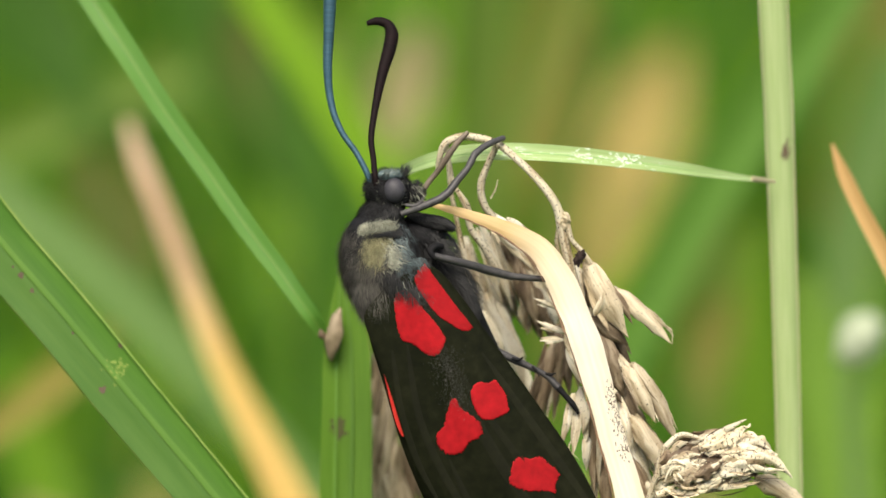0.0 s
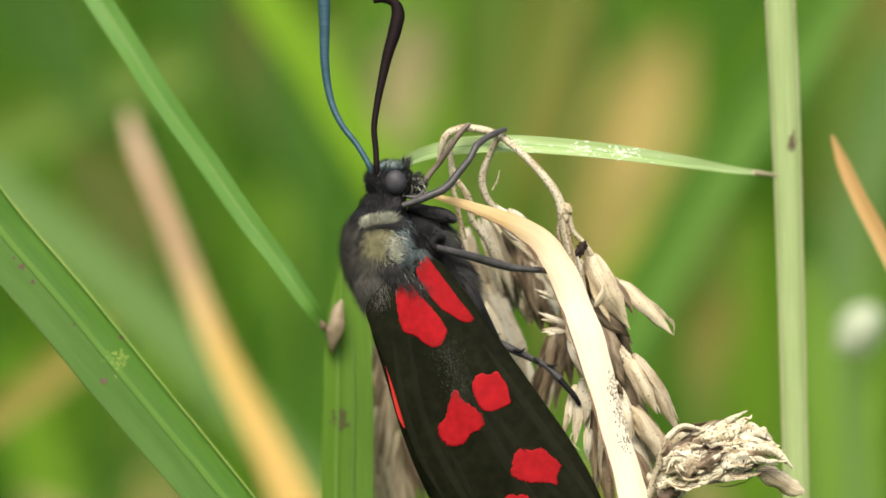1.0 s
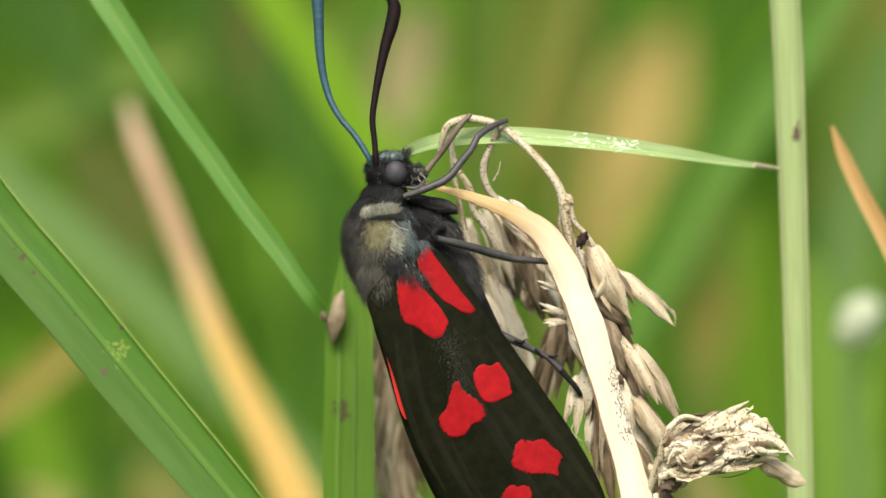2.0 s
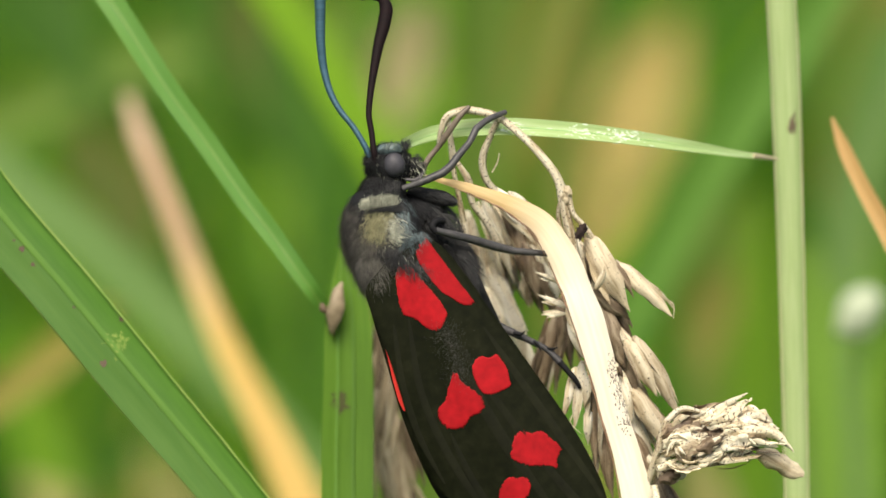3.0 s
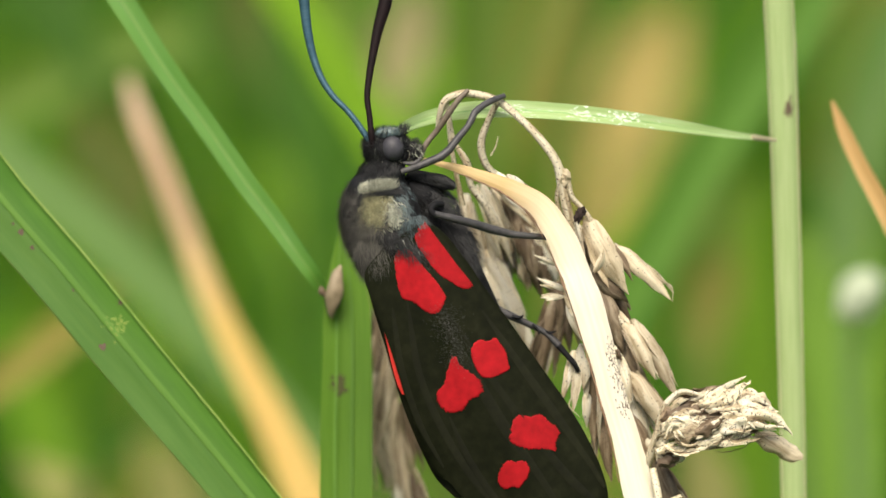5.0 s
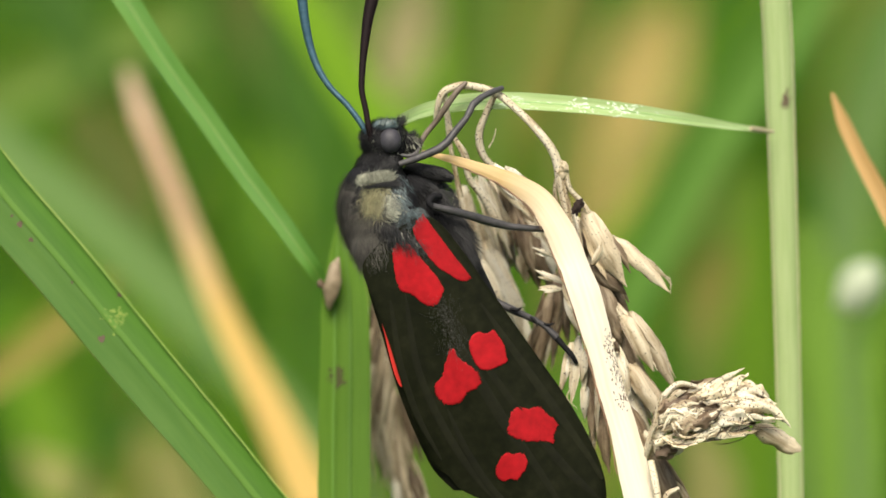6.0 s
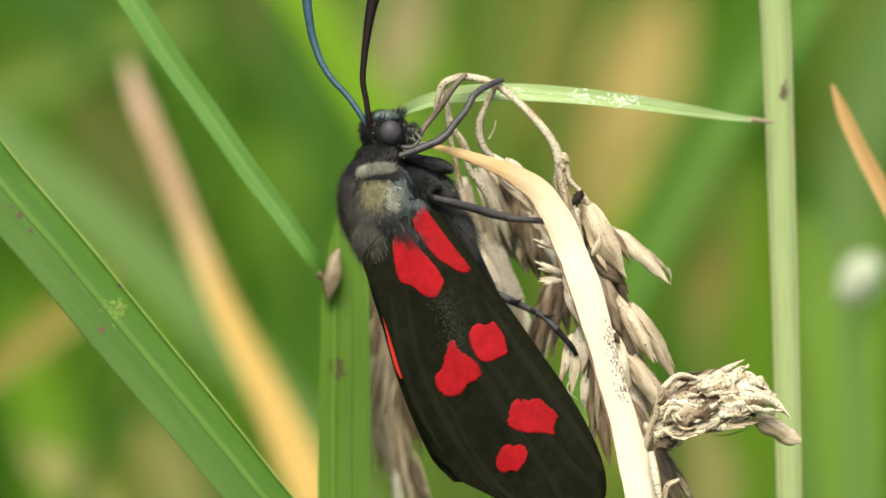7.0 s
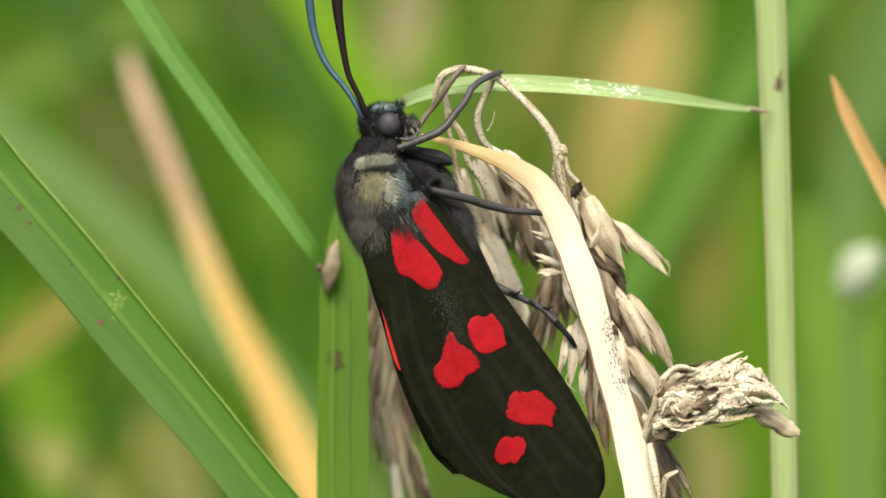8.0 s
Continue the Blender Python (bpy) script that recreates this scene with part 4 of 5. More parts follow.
def sheet_between(left, right, depth, thick, rows=36, cols=18):
    """A thin wing between two edge lines; depth(u, v, f) gives its face, f runs from the left edge to the right."""
    bm = bmesh.new()
    a, b = smooth_line(left, 8), smooth_line(right, 8)
    ta, tb = np.linspace(0, len(a) - 1, rows), np.linspace(0, len(b) - 1, rows)
    a = np.array([[np.interp(t, np.arange(len(a)), a[:, k]) for k in (0, 1)] for t in ta])
    b = np.array([[np.interp(t, np.arange(len(b)), b[:, k]) for k in (0, 1)] for t in tb])
    front, back = [], []
    for i in range(rows):
        f_row, b_row = [], []
        for j in range(cols + 1):
            f = j / cols
            u, v = a[i] * (1 - f) + b[i] * f
            w = depth(u, v, f)
            f_row.append(bm.verts.new(FRAME @ Vector((u, v, w))))
            b_row.append(bm.verts.new(FRAME @ Vector((u, v, w - thick))))
        front.append(f_row), back.append(b_row)
    for i in range(rows - 1):
        for j in range(cols):
            bm.faces.new((front[i][j], front[i][j + 1], front[i + 1][j + 1], front[i + 1][j])).smooth = True
            bm.faces.new((back[i][j], back[i + 1][j], back[i + 1][j + 1], back[i][j + 1])).smooth = True
        for j in (0, cols):
            bm.faces.new((front[i][j], front[i + 1][j], back[i + 1][j], back[i][j]))
    for i in (0, rows - 1):
        for j in range(cols):
            bm.faces.new((front[i][j], front[i][j + 1], back[i][j + 1], back[i][j]))
    return bm


def red_spot(outline, parent, seed, rag=0.05):
    """A patch of red scales with a ragged edge, lying on the wing."""
    rng = random.Random(seed)
    ring = smooth_line([(u, v, 0) for u, v in outline + outline[:1]], 10)[:-1, :2]
    mid = ring.mean(axis=0)
    bm = bmesh.new()
    ragged = [1 + rng.uniform(-rag, rag * 0.6) * (1 if rng.random() < 0.5 else 0.3) for _ in ring]
    rings = []
    for f, lift in ((1.0, 0.012), (0.985, 0.034), (0.9, 0.04), (0.75, 0.042), (0.6, 0.042), (0.45, 0.042), (0.3, 0.042), (0.15, 0.042)):
        row = []
        for p, r in zip(ring, ragged):
            u, v = mid + (p - mid) * f * (r if f > 0.9 else 1)
            row.append(bm.verts.new(FRAME @ Vector((u, v, wing_depth(u, v) + lift))))
        rings.append(row)
    tip = bm.verts.new(FRAME @ Vector((*mid, wing_depth(*mid) + 0.042)))
    for a, b in zip(rings, rings[1:]):
        for i in range(len(a)):
            k = (i + 1) % len(a)
            bm.faces.new((a[i], a[k], b[k], b[i])).smooth = True
    for i in range(len(ring)):
        bm.faces.new((rings[-1][i], rings[-1][(i + 1) % len(ring)], tip)).smooth = True
    return part("red_spot", bm, red_scales, parent)


MOTH_AT = (-2.03, 0.60, 0.00)


def build_moth():
    ob = thing("burnet_moth", MOTH_AT, "black burnet moth with red wing spots clinging to dry grass", "moth")
    # near forewing
    left = [(-2.76, -1.87, 0.00), (-3.59, -3.04, 0.00), (-3.20, -4.34, 0.00), (-2.47, -6.29, 0.00), (-1.79, -8.50, 0.00), (-1.35, -9.93, 0.00), (-0.73, -11.41, 0.00), (-0.26, -12.27, 0.00), (0.31, -12.61, 0.00), (0.73, -13.13, 0.00), (1.87, -13.75, 0.00), (3.30, -14.43, 0.00), (5.12, -14.90, 0.00)]
    right = [(-0.86, -0.57, 0.00), (-0.16, -1.01, 0.00), (0.78, -2.08, 0.00), (1.87, -3.61, 0.00), (3.17, -5.43, 0.00), (4.47, -7.28, 0.00), (5.72, -9.07, 0.00), (6.71, -10.79, 0.00), (7.28, -12.09, 0.00), (7.54, -13.18, 0.00), (7.49, -14.01, 0.00), (7.07, -14.64, 0.00), (6.03, -14.95, 0.00)]
    wing = part("forewing", sheet_between(left, right, lambda u, v, f: wing_depth(u, v) - 0.5 * max(0, f - 0.93) ** 2 * 60, 0.07, 60, 28), wing_scales, ob, "greenish-black forewing with six red spots")
    red_spot([(-0.81, -0.67), (-0.63, -0.93), (-0.30, -1.39), (0.20, -2.04), (0.78, -2.81), (1.18, -3.32), (1.34, -3.58), (1.18, -3.71), (0.78, -3.68), (0.34, -3.40), (-0.10, -3.14), (-0.56, -2.63), (-0.94, -2.11), (-1.21, -1.65), (-1.28, -1.27), (-1.07, -0.88)], wing, 500)
    red_spot([(-1.90, -1.86), (-1.58, -1.91), (-1.21, -2.29), (-0.81, -2.81), (-0.43, -3.24), (-0.05, -3.76), (0.11, -4.17), (0.00, -4.48), (-0.26, -4.81), (-0.51, -4.86), (-0.94, -4.66), (-1.39, -4.32), (-1.84, -4.17), (-2.00, -3.84), (-2.17, -2.94), (-2.23, -2.42), (-2.15, -2.04)], wing, 501)
    red_spot([(1.70, -6.03), (2.06, -6.10), (2.35, -5.95), (2.62, -6.24), (2.87, -6.67), (2.97, -7.11), (3.02, -7.37), (2.87, -7.50), (2.53, -7.65), (2.22, -7.78), (1.75, -7.72), (1.49, -7.36), (1.28, -6.79), (1.28, -6.46), (1.44, -6.15)], wing, 502)
    red_spot([(0.34, -6.82), (0.60, -6.82), (0.70, -7.10), (0.91, -7.31), (1.18, -7.49), (1.49, -7.70), (1.75, -8.01), (1.82, -8.29), (1.62, -8.60), (1.18, -8.86), (0.94, -9.20), (0.60, -9.36), (0.15, -9.33), (-0.18, -9.07), (-0.30, -8.74), (-0.30, -8.45), (-0.05, -8.17), (0.11, -7.83), (0.15, -7.49), (0.29, -7.16)], wing, 503, 0.1)
    red_spot([(3.18, -9.69), (3.51, -9.43), (3.77, -9.51), (4.03, -9.57), (4.25, -9.46), (4.54, -9.49), (4.79, -9.75), (5.10, -9.98), (5.31, -10.29), (5.21, -10.55), (5.13, -10.81), (5.18, -11.12), (4.85, -11.09), (4.46, -11.04), (4.07, -11.06), (3.69, -11.03), (3.30, -10.87), (3.00, -10.62), (3.05, -10.20), (3.12, -9.94)], wing, 504, 0.1)
    red_spot([(2.74, -11.71), (3.05, -11.55), (3.31, -11.62), (3.56, -11.55), (3.81, -11.65), (3.93, -12.01), (3.85, -12.35), (3.64, -12.61), (3.46, -12.82), (3.18, -12.77), (2.85, -12.88), (2.54, -12.70), (2.48, -12.36), (2.58, -12.02)], wing, 505, 0.1)
    for i, pts in enumerate([[(-1.12, -2.52, 0.00), (0.57, -6.16, 0.00), (2.65, -9.80, 0.00), (4.73, -12.92, 0.00), (5.77, -14.61, 0.00)], [(-0.47, -3.82, 0.00), (1.87, -7.46, 0.00), (3.95, -10.32, 0.00), (6.03, -12.66, 0.00), (7.20, -13.70, 0.00)],
                             [(-1.64, -4.08, 0.00), (-0.99, -7.72, 0.00), (0.31, -10.58, 0.00), (1.87, -12.92, 0.00), (2.91, -14.09, 0.00)], [(0.31, -9.54, 0.00), (1.35, -11.62, 0.00), (2.65, -13.44, 0.00), (3.95, -14.53, 0.00)],
                             [(1.74, -4.73, 0.00), (2.78, -6.29, 0.00), (4.73, -9.02, 0.00), (6.55, -11.62, 0.00), (7.38, -12.79, 0.00)], [(-2.29, -4.60, 0.00), (-1.77, -7.46, 0.00), (-0.99, -9.80, 0.00), (0.05, -11.88, 0.00)]]):
        line = smooth_line([(p[0], p[1]) for p in pts], 6)
        part("vein", sweep(bmesh.new(), [(u, v, wing_depth(u, v) - 0.005, 0.03 + 0.5 * math.sin(math.pi * (k + 0.5) / len(line)) ** 0.6) for k, (u, v) in enumerate(line)], round_profile(10, 0.07), steps=1), wing_vein, wing)
    rng = random.Random(77)
    bm = bmesh.new()
    for _ in range(1800):
        f = rng.random()
        c = Vector((0.00, -4.60, 0.00)).lerp(Vector((0.73, -7.20, 0.00)), f) if rng.random() < 0.85 else Vector((-1.64, -1.74, 0.00)).lerp(Vector((-0.47, -2.78, 0.00)), f)
        u, v = c.x + rng.gauss(0, 0.36), c.y + rng.gauss(0, 0.28)
        a, r = rng.uniform(0, 6.28), rng.uniform(0.009, 0.02) * (2.4 if rng.random() < 0.02 else 1)
        w = wing_depth(u, v) + 0.035
        bm.faces.new([bm.verts.new(FRAME @ Vector((u + r * math.cos(a + k * 2.1), v + r * math.sin(a + k * 2.1), w + (0.02 if k == 0 else 0)))) for k in range(3)])
    part("scale_dust", bm, pale_fleck, wing, "pale worn scales", kind="stuff")
    # hindwing edge and the other forewing below it
    hl = [(-2.70, -5.69, 0.00), (-2.55, -6.29, 0.00), (-2.31, -7.33, 0.00), (-2.03, -8.24, 0.00), (-1.87, -8.55, 0.00)]
    hr = [(-2.16, -5.69, 0.00), (-1.98, -6.29, 0.00), (-1.72, -7.33, 0.00), (-1.48, -8.24, 0.00), (-1.40, -8.55, 0.00)]
    part("hindwing", sheet_between(hl, hr, lambda u, v, f: wing_depth(u, v) - 0.08 + 0.0 * f, 0.05, 20, 6), hind_red, ob, "red hindwing edge")
    fl = [(-3.59, -3.04, 0.00), (-3.28, -4.34, 0.00), (-2.68, -6.29, 0.00), (-2.05, -8.50, 0.00), (-1.46, -10.11, 0.00), (-0.83, -11.52, 0.00), (-0.36, -12.40, 0.00), (0.57, -13.34, 0.00)]
    fr = [(-2.55, -3.04, 0.00), (-2.03, -4.34, 0.00), (-1.51, -6.29, 0.00), (-0.99, -8.50, 0.00), (-0.47, -10.11, 0.00), (0.31, -11.52, 0.00), (0.83, -12.40, 0.00), (1.61, -13.34, 0.00)]
    part("forewing", sheet_between(fl, fr, lambda u, v, f: wing_depth(u, v) - 0.35 - 0.3 * f, 0.07, 30, 8), wing_scales, ob)
    # trunk
    part("thorax", blob(bmesh.new(), (-2.80, -0.62, 1.20), (1.84, 2.5, 1.9), 12, 0.08, 1, 4), chitin, ob)
    part("collar", blob(bmesh.new(), (-2.78, 1.50, 1.10), (1.08, 0.85, 1.2), 20, 0.1, 3, 3), chitin, ob)
    part("abdomen", sweep(bmesh.new(), wide([(-0.94, 0.60, 0.20), (-0.05, -1.22, -0.20), (0.68, -3.31, -0.50), (1.88, -6.18, -0.90), (2.93, -8.80, -1.20), (3.71, -10.64, -1.30)],
                                            [1.4, 2.0, 2.4, 2.6, 2.4, 1.2]), round_profile(14), steps=5), chitin, ob)
    head = part("head", blob(bmesh.new(), (-2.46, 2.62, 1.25), (1.10, 0.95, 1.0), 0, 0.12, 2, 3), chitin, ob)
    part("eye", blob(bmesh.new(), (-2.22, 2.68, 2.06), (0.50, 0.56, 0.42), 8, 0.0, 2, 4), eye_grey, head, "large grey compound eye")
    part("frons", blob(bmesh.new(), (-1.30, 2.50, 1.25), (0.44, 0.52, 0.5), 10, 0.15, 6, 3), chitin, head)
    part("palp", sweep(bmesh.new(), wide([(-1.75, 2.02, 1.75), (-1.30, 1.98, 1.75), (-0.98, 2.20, 1.6), (-0.92, 2.48, 1.5)], [0.16, 0.2, 0.18, 0.06]), round_profile(8), steps=4), leg_grey, head)
    part("crown", blob(bmesh.new(), (-2.46, 3.36, 1.75), (0.56, 0.3, 0.4), 4, 0.2, 7, 3), fur_teal, head, "pale blue-grey scaly crown")
    # hair
    down = (0.1, -1, 0.1)
    trunk = ((-2.80, -0.62, 1.20), (1.84, 2.5, 1.9), 12)
    fur("fur", *trunk, down, 12000, 0.42, fur_black, ob, 2, lambda d: d.z > -0.5, 0.3, 0.006)
    fur("fur", *trunk, down, 20000, 0.48, fur_grey, ob, 1, lambda d: (d.z > -0.5) * min(1, max(0, 0.45 - 1.1 * d.x - 0.5 * max(d.y, 0))), 0.3, 0.0055)
    fur("collar_fur", (-2.85, -0.57, 1.25), (1.88, 2.64, 1.95), 8, (0.25, 0.5, 0.2), 1500, 0.28, fur_pale, ob, 3,
        lambda d: (d.z > 0.1) * math.exp(-((d.y + 0.12 * d.x * d.x - 0.585) / 0.075) ** 4 - ((d.x - 0.03) / 0.44) ** 6), 0.3, 0.011)
    fur("collar_line", (-2.85, -0.57, 1.25), (1.89, 2.65, 1.96), 8, (1, 0.1, 0.1), 420, 0.4, fur_black, ob, 33,
        lambda d: d.z > 0.1 and 0.43 < d.y + 0.10 * d.x * d.x < 0.48 and -0.4 < d.x < 0.5, 0.1, 0.016)
    fur("disc_fur", (-2.85, -0.57, 1.25), (1.9, 2.66, 1.97), 8, (-0.3, -1, 0.1), 3600, 0.24, fur_olive, ob, 4,
        lambda d: (d.z > 0.3) * math.exp(-1.3 * (((d.x + 0.01) / 0.27) ** 2 + ((d.y - 0.18) / 0.2) ** 2)), 0.14, 0.008)
    fur("disc_fur", (-2.85, -0.57, 1.25), (1.91, 2.67, 1.98), 8, (0.8, -0.6, 0.2), 650, 0.28, fur_pale, ob, 44,
        lambda d: (d.z > 0.3) * math.exp(-1.3 * (((d.x - 0.30) / 0.16) ** 2 + ((d.y - 0.06) / 0.16) ** 2)), 0.25, 0.013)
    fur("disc_line", (-2.85, -0.57, 1.25), (1.92, 2.68, 1.99), 8, (-0.2, -1, 0.1), 160, 0.26, fur_black, ob, 48,
        lambda d: d.z > 0.3 and abs(d.x - 0.19 - 0.4 * (d.y - 0.1)) < 0.022 and -0.06 < d.y < 0.2, 0.12, 0.012)
    fur("shoulder_fur", (-2.85, -0.57, 1.25), (1.9, 2.66, 1.97), 8, (0.5, -1, 0.1), 420, 0.4, fur_teal, ob, 45,
        lambda d: (d.z > 0.2) * math.exp(-((d.x - 0.55) / 0.2) ** 2 - ((d.y - 0.05) / 0.3) ** 2), 0.15, 0.011)
    # sparse pale hairs, serving as painted glints on the dark fur
    fur("shoulder_fur", (-1.70, -1.77, 2.75), (0.75, 0.5, 0.3), -35, (0.3, -1, 0.1), 160, 0.5, fur_pale, ob, 46, lambda d: d.z > 0, 0.2, 0.012)
    fur("shoulder_fur", (-1.55, -1.02, 2.70), (0.95, 0.4, 0.4), 34, (0.45, -1, 0.05), 1500, 0.42, fur_black, ob, 96, lambda d: d.z > 0, 0.14, 0.009)
    fur("shoulder_fur", (-1.55, -0.98, 2.74), (0.95, 0.4, 0.4), 34, (0.45, -1, 0.05), 420, 0.42, fur_teal, ob, 97, lambda d: d.z > 0, 0.16, 0.009)
    fur("shoulder_fur", (-3.12, -2.15, 2.35), (0.95, 0.95, 0.45), 0, (0.3, -1, 0.05), 3600, 0.65, fur_black, ob, 94, lambda d: d.z > 0, 0.14, 0.008)
    fur("shoulder_fur", (-3.12, -2.10, 2.38), (0.95, 0.95, 0.45), 0, (0.3, -1, 0.05), 3000, 0.7, fur_grey, ob, 95, lambda d: d.z > 0 and d.x < 0.5, 0.16, 0.007)
    fur("shoulder_fur", (-3.04, -2.50, 2.30), (0.9, 0.9, 0.5), 0, (0.25, -1, 0.1), 2400, 0.6, fur_grey, ob, 47, lambda d: d.z > 0, 0.15, 0.006)
    fur("fur", (-2.46, 2.62, 1.25), (1.12, 0.97, 1.02), 0, (-0.35, 0.2, 0.2), 3600, 0.34, fur_black, head, 5, lambda d: not (d.z > 0.2 and ((d.x - 0.21) / 0.46) ** 2 + (d.y / 0.56) ** 2 < 1), 0.5, 0.010)
    fur("crown_fur", (-2.46, 3.34, 1.75), (0.58, 0.32, 0.42), 4, (0.2, 0.5, 0.3), 260, 0.28, fur_teal, head, 51, lambda d: d.z > -0.2, 0.4, 0.013)
    fur("crown_fur", (-2.46, 3.36, 1.78), (0.5, 0.3, 0.4), 4, (0.2, 0.4, 0.3), 150, 0.16, fur_pale, head, 52, lambda d: d.z > 0.2 and d.y > -0.2, 0.3, 0.009)
    fur("fur", (-1.28, 2.52, 1.25), (0.45, 0.55, 0.52), 10, (0.4, 0.6, 0), 900, 0.24, fur_black, head, 6, None, 0.3, 0.010)
    # pale hairs round the eye stand in for glints of light
    fur("face_fur", (-2.38, 2.64, 1.60), (0.85, 0.95, 0.9), 0, (0.2, 0.6, 0.2), 90, 0.22, fur_pale, head, 62, lambda d: d.z > 0.1 and (d.x / 0.7) ** 2 + (d.y / 0.8) ** 2 > 1, 0.3, 0.010)
    fur("face_fur", (-1.29, 2.46, 1.50), (0.4, 0.5, 0.35), 10, (0.4, -0.6, 0), 70, 0.5, fur_pale, head, 61, lambda d: d.z > 0, 0.3, 0.010)
    fur("face_fur", (-1.76, 3.44, 1.30), (0.22, 0.18, 0.2), 0, (0.25, 1, 0), 160, 0.42, fur_black, head, 63, None, 0.4, 0.014)
    fur("fur", (-2.80, 1.58, 1.15), (1.12, 0.86, 1.22), 20, (-0.3, -0.5, 0.1), 5200, 0.34, fur_black, ob, 7, None, 0.4, 0.010)
    fur("fur", (-0.36, -0.31, 0.10), (1.05, 1.3, 1.4), 18, (0.6, -1, 0), 3200, 0.45, fur_black, ob, 81, lambda d: d.z > -0.3, 0.5, 0.013)
    fur("fur", *trunk, (-0.3, -1, 0.1), 3200, 0.6, fur_grey, ob, 82, lambda d: d.x < -0.45, 0.7, 0.0045)
    fur("fur", (0.48, -1.95, 0.10), (1.0, 1.6, 1.2), 22, (0.5, -1, 0), 6000, 0.6, fur_black, ob, 8, None, 0.6, 0.010)
    part("shoulder", blob(bmesh.new(), (-1.04, 0.60, 0.50), (1.2, 0.95, 1.0), -20, 0.15, 9, 3), chitin, ob)
    fur("fur", (-1.04, 0.60, 0.50), (1.2, 0.95, 1.0), -20, (0.6, -0.8, 0), 2600, 0.34, fur_black, ob, 91, lambda d: d.z > -0.4, 0.4, 0.012)
    fur("shoulder_fur", (-1.95, -1.67, 2.75), (1.5, 0.6, 0.4), -28, (0.45, -1, 0.05), 2400, 0.55, fur_black, ob, 92, lambda d: d.z > 0, 0.12, 0.012)
    fur("shoulder_fur", (-2.62, -1.93, 2.60), (1.0, 0.7, 0.4), -10, (0.3, -1, 0.05), 1300, 0.5, fur_grey, ob, 93, lambda d: d.z > 0, 0.12, 0.006)
    # legs
    femur = part("leg", sweep(bmesh.new(), wide([(-1.63, 1.58, 1.40), (-0.85, 1.32, 1.30), (0.05, 1.11, 1.10), (0.47, 0.96, 0.90)], [0.45, 0.62, 0.66, 0.4]), round_profile(10), steps=4), chitin, ob)
    fur("fur", (-0.60, 1.24, 1.25), (1.08, 0.3, 0.34), -14, (1, -0.5, 0), 2600, 0.26, fur_black, ob, 9, None, 0.3, 0.012)
    tube("tibia", jointed([(-1.91, 1.60, 2.0, 0.26), (-1.08, 1.88, 2.1, 0.34), (-0.10, 2.30, 1.85, 0.38), (0.26, 2.60, 1.7, 0.37), (0.65, 3.12, 1.45, 0.34), (1.16, 3.73, 1.1, 0.29)]), leg_grey, femur, seed=1)
    tube("tarsus", jointed([(1.08, 3.64, 1.15, 0.24), (1.24, 3.90, 1.05, 0.32), (1.45, 4.35, 0.8, 0.32), (1.87, 4.70, 0.4, 0.30), (2.32, 4.93, -0.1, 0.29), (2.81, 5.13, -0.6, 0.24)]), leg_grey, femur, seed=2)
    far = tube("leg", wide([(-1.12, 2.29, -0.60), (-0.73, 3.00, -0.80), (-0.26, 3.57, -0.80), (0.10, 4.09, -0.60), (0.49, 4.66, -0.50), (0.83, 5.08, -0.50), (1.15, 5.39, -0.60)], [0.26, 0.26, 0.26, 0.3, 0.28, 0.26, 0.2]), leg_brown, ob, seed=3)
    mid = tube("leg", wide([(-0.05, 0.13, 1.60), (-0.41, 0.10, 1.95), (-0.57, -0.13, 2.05), (-0.36, -0.39, 2.05)], [0.3, 0.32, 0.32, 0.3]), chitin, ob, seed=4)
    tube("tibia", wide([(-0.41, -0.31, 2.05), (0.31, -0.49, 1.80), (1.22, -0.72, 1.30), (2.18, -1.01, 0.60), (3.12, -1.25, 0.20)], [0.3, 0.34, 0.38, 0.42, 0.36]), leg_grey, mid, seed=5)
    tube("tarsus", wide([(3.07, -1.25, 0.20), (3.95, -1.33, 0.00), (4.79, -1.41, -0.20), (5.26, -1.54, -0.50)], [0.34, 0.3, 0.26, 0.2]), leg_grey, mid, seed=6)
    hind = tube("leg", wide([(1.87, -4.34, 0.00), (2.65, -4.79, -0.10), (3.30, -5.10, -0.20), (3.96, -5.41, -0.30), (4.79, -5.86, -0.40), (5.31, -6.38, -0.40)], [0.36, 0.36, 0.36, 0.3, 0.28, 0.36]), leg_grey, ob, seed=7)
    tube("tarsus", wide([(5.26, -6.33, -0.40), (5.68, -6.80, -0.40), (5.99, -7.16, -0.40), (6.25, -7.58, -0.60)], [0.32, 0.26, 0.26, 0.18]), chitin, hind, seed=8)
    tube("spur", wide([(3.17, -5.02, 0.00), (3.53, -5.09, 0.10), (3.69, -4.96, 0.20)], [0.16, 0.14, 0.05]), chitin, hind, seed=9, n=6)
    tube("spur", wide([(4.11, -5.41, -0.20), (4.34, -5.64, -0.10), (4.42, -5.88, 0.00)], [0.13, 0.11, 0.04]), chitin, hind, seed=10, n=6)
    tube("spur", wide([(4.74, -5.75, -0.30), (5.00, -5.78, -0.20), (5.20, -5.70, -0.10)], [0.13, 0.11, 0.04]), chitin, hind, seed=11, n=6)
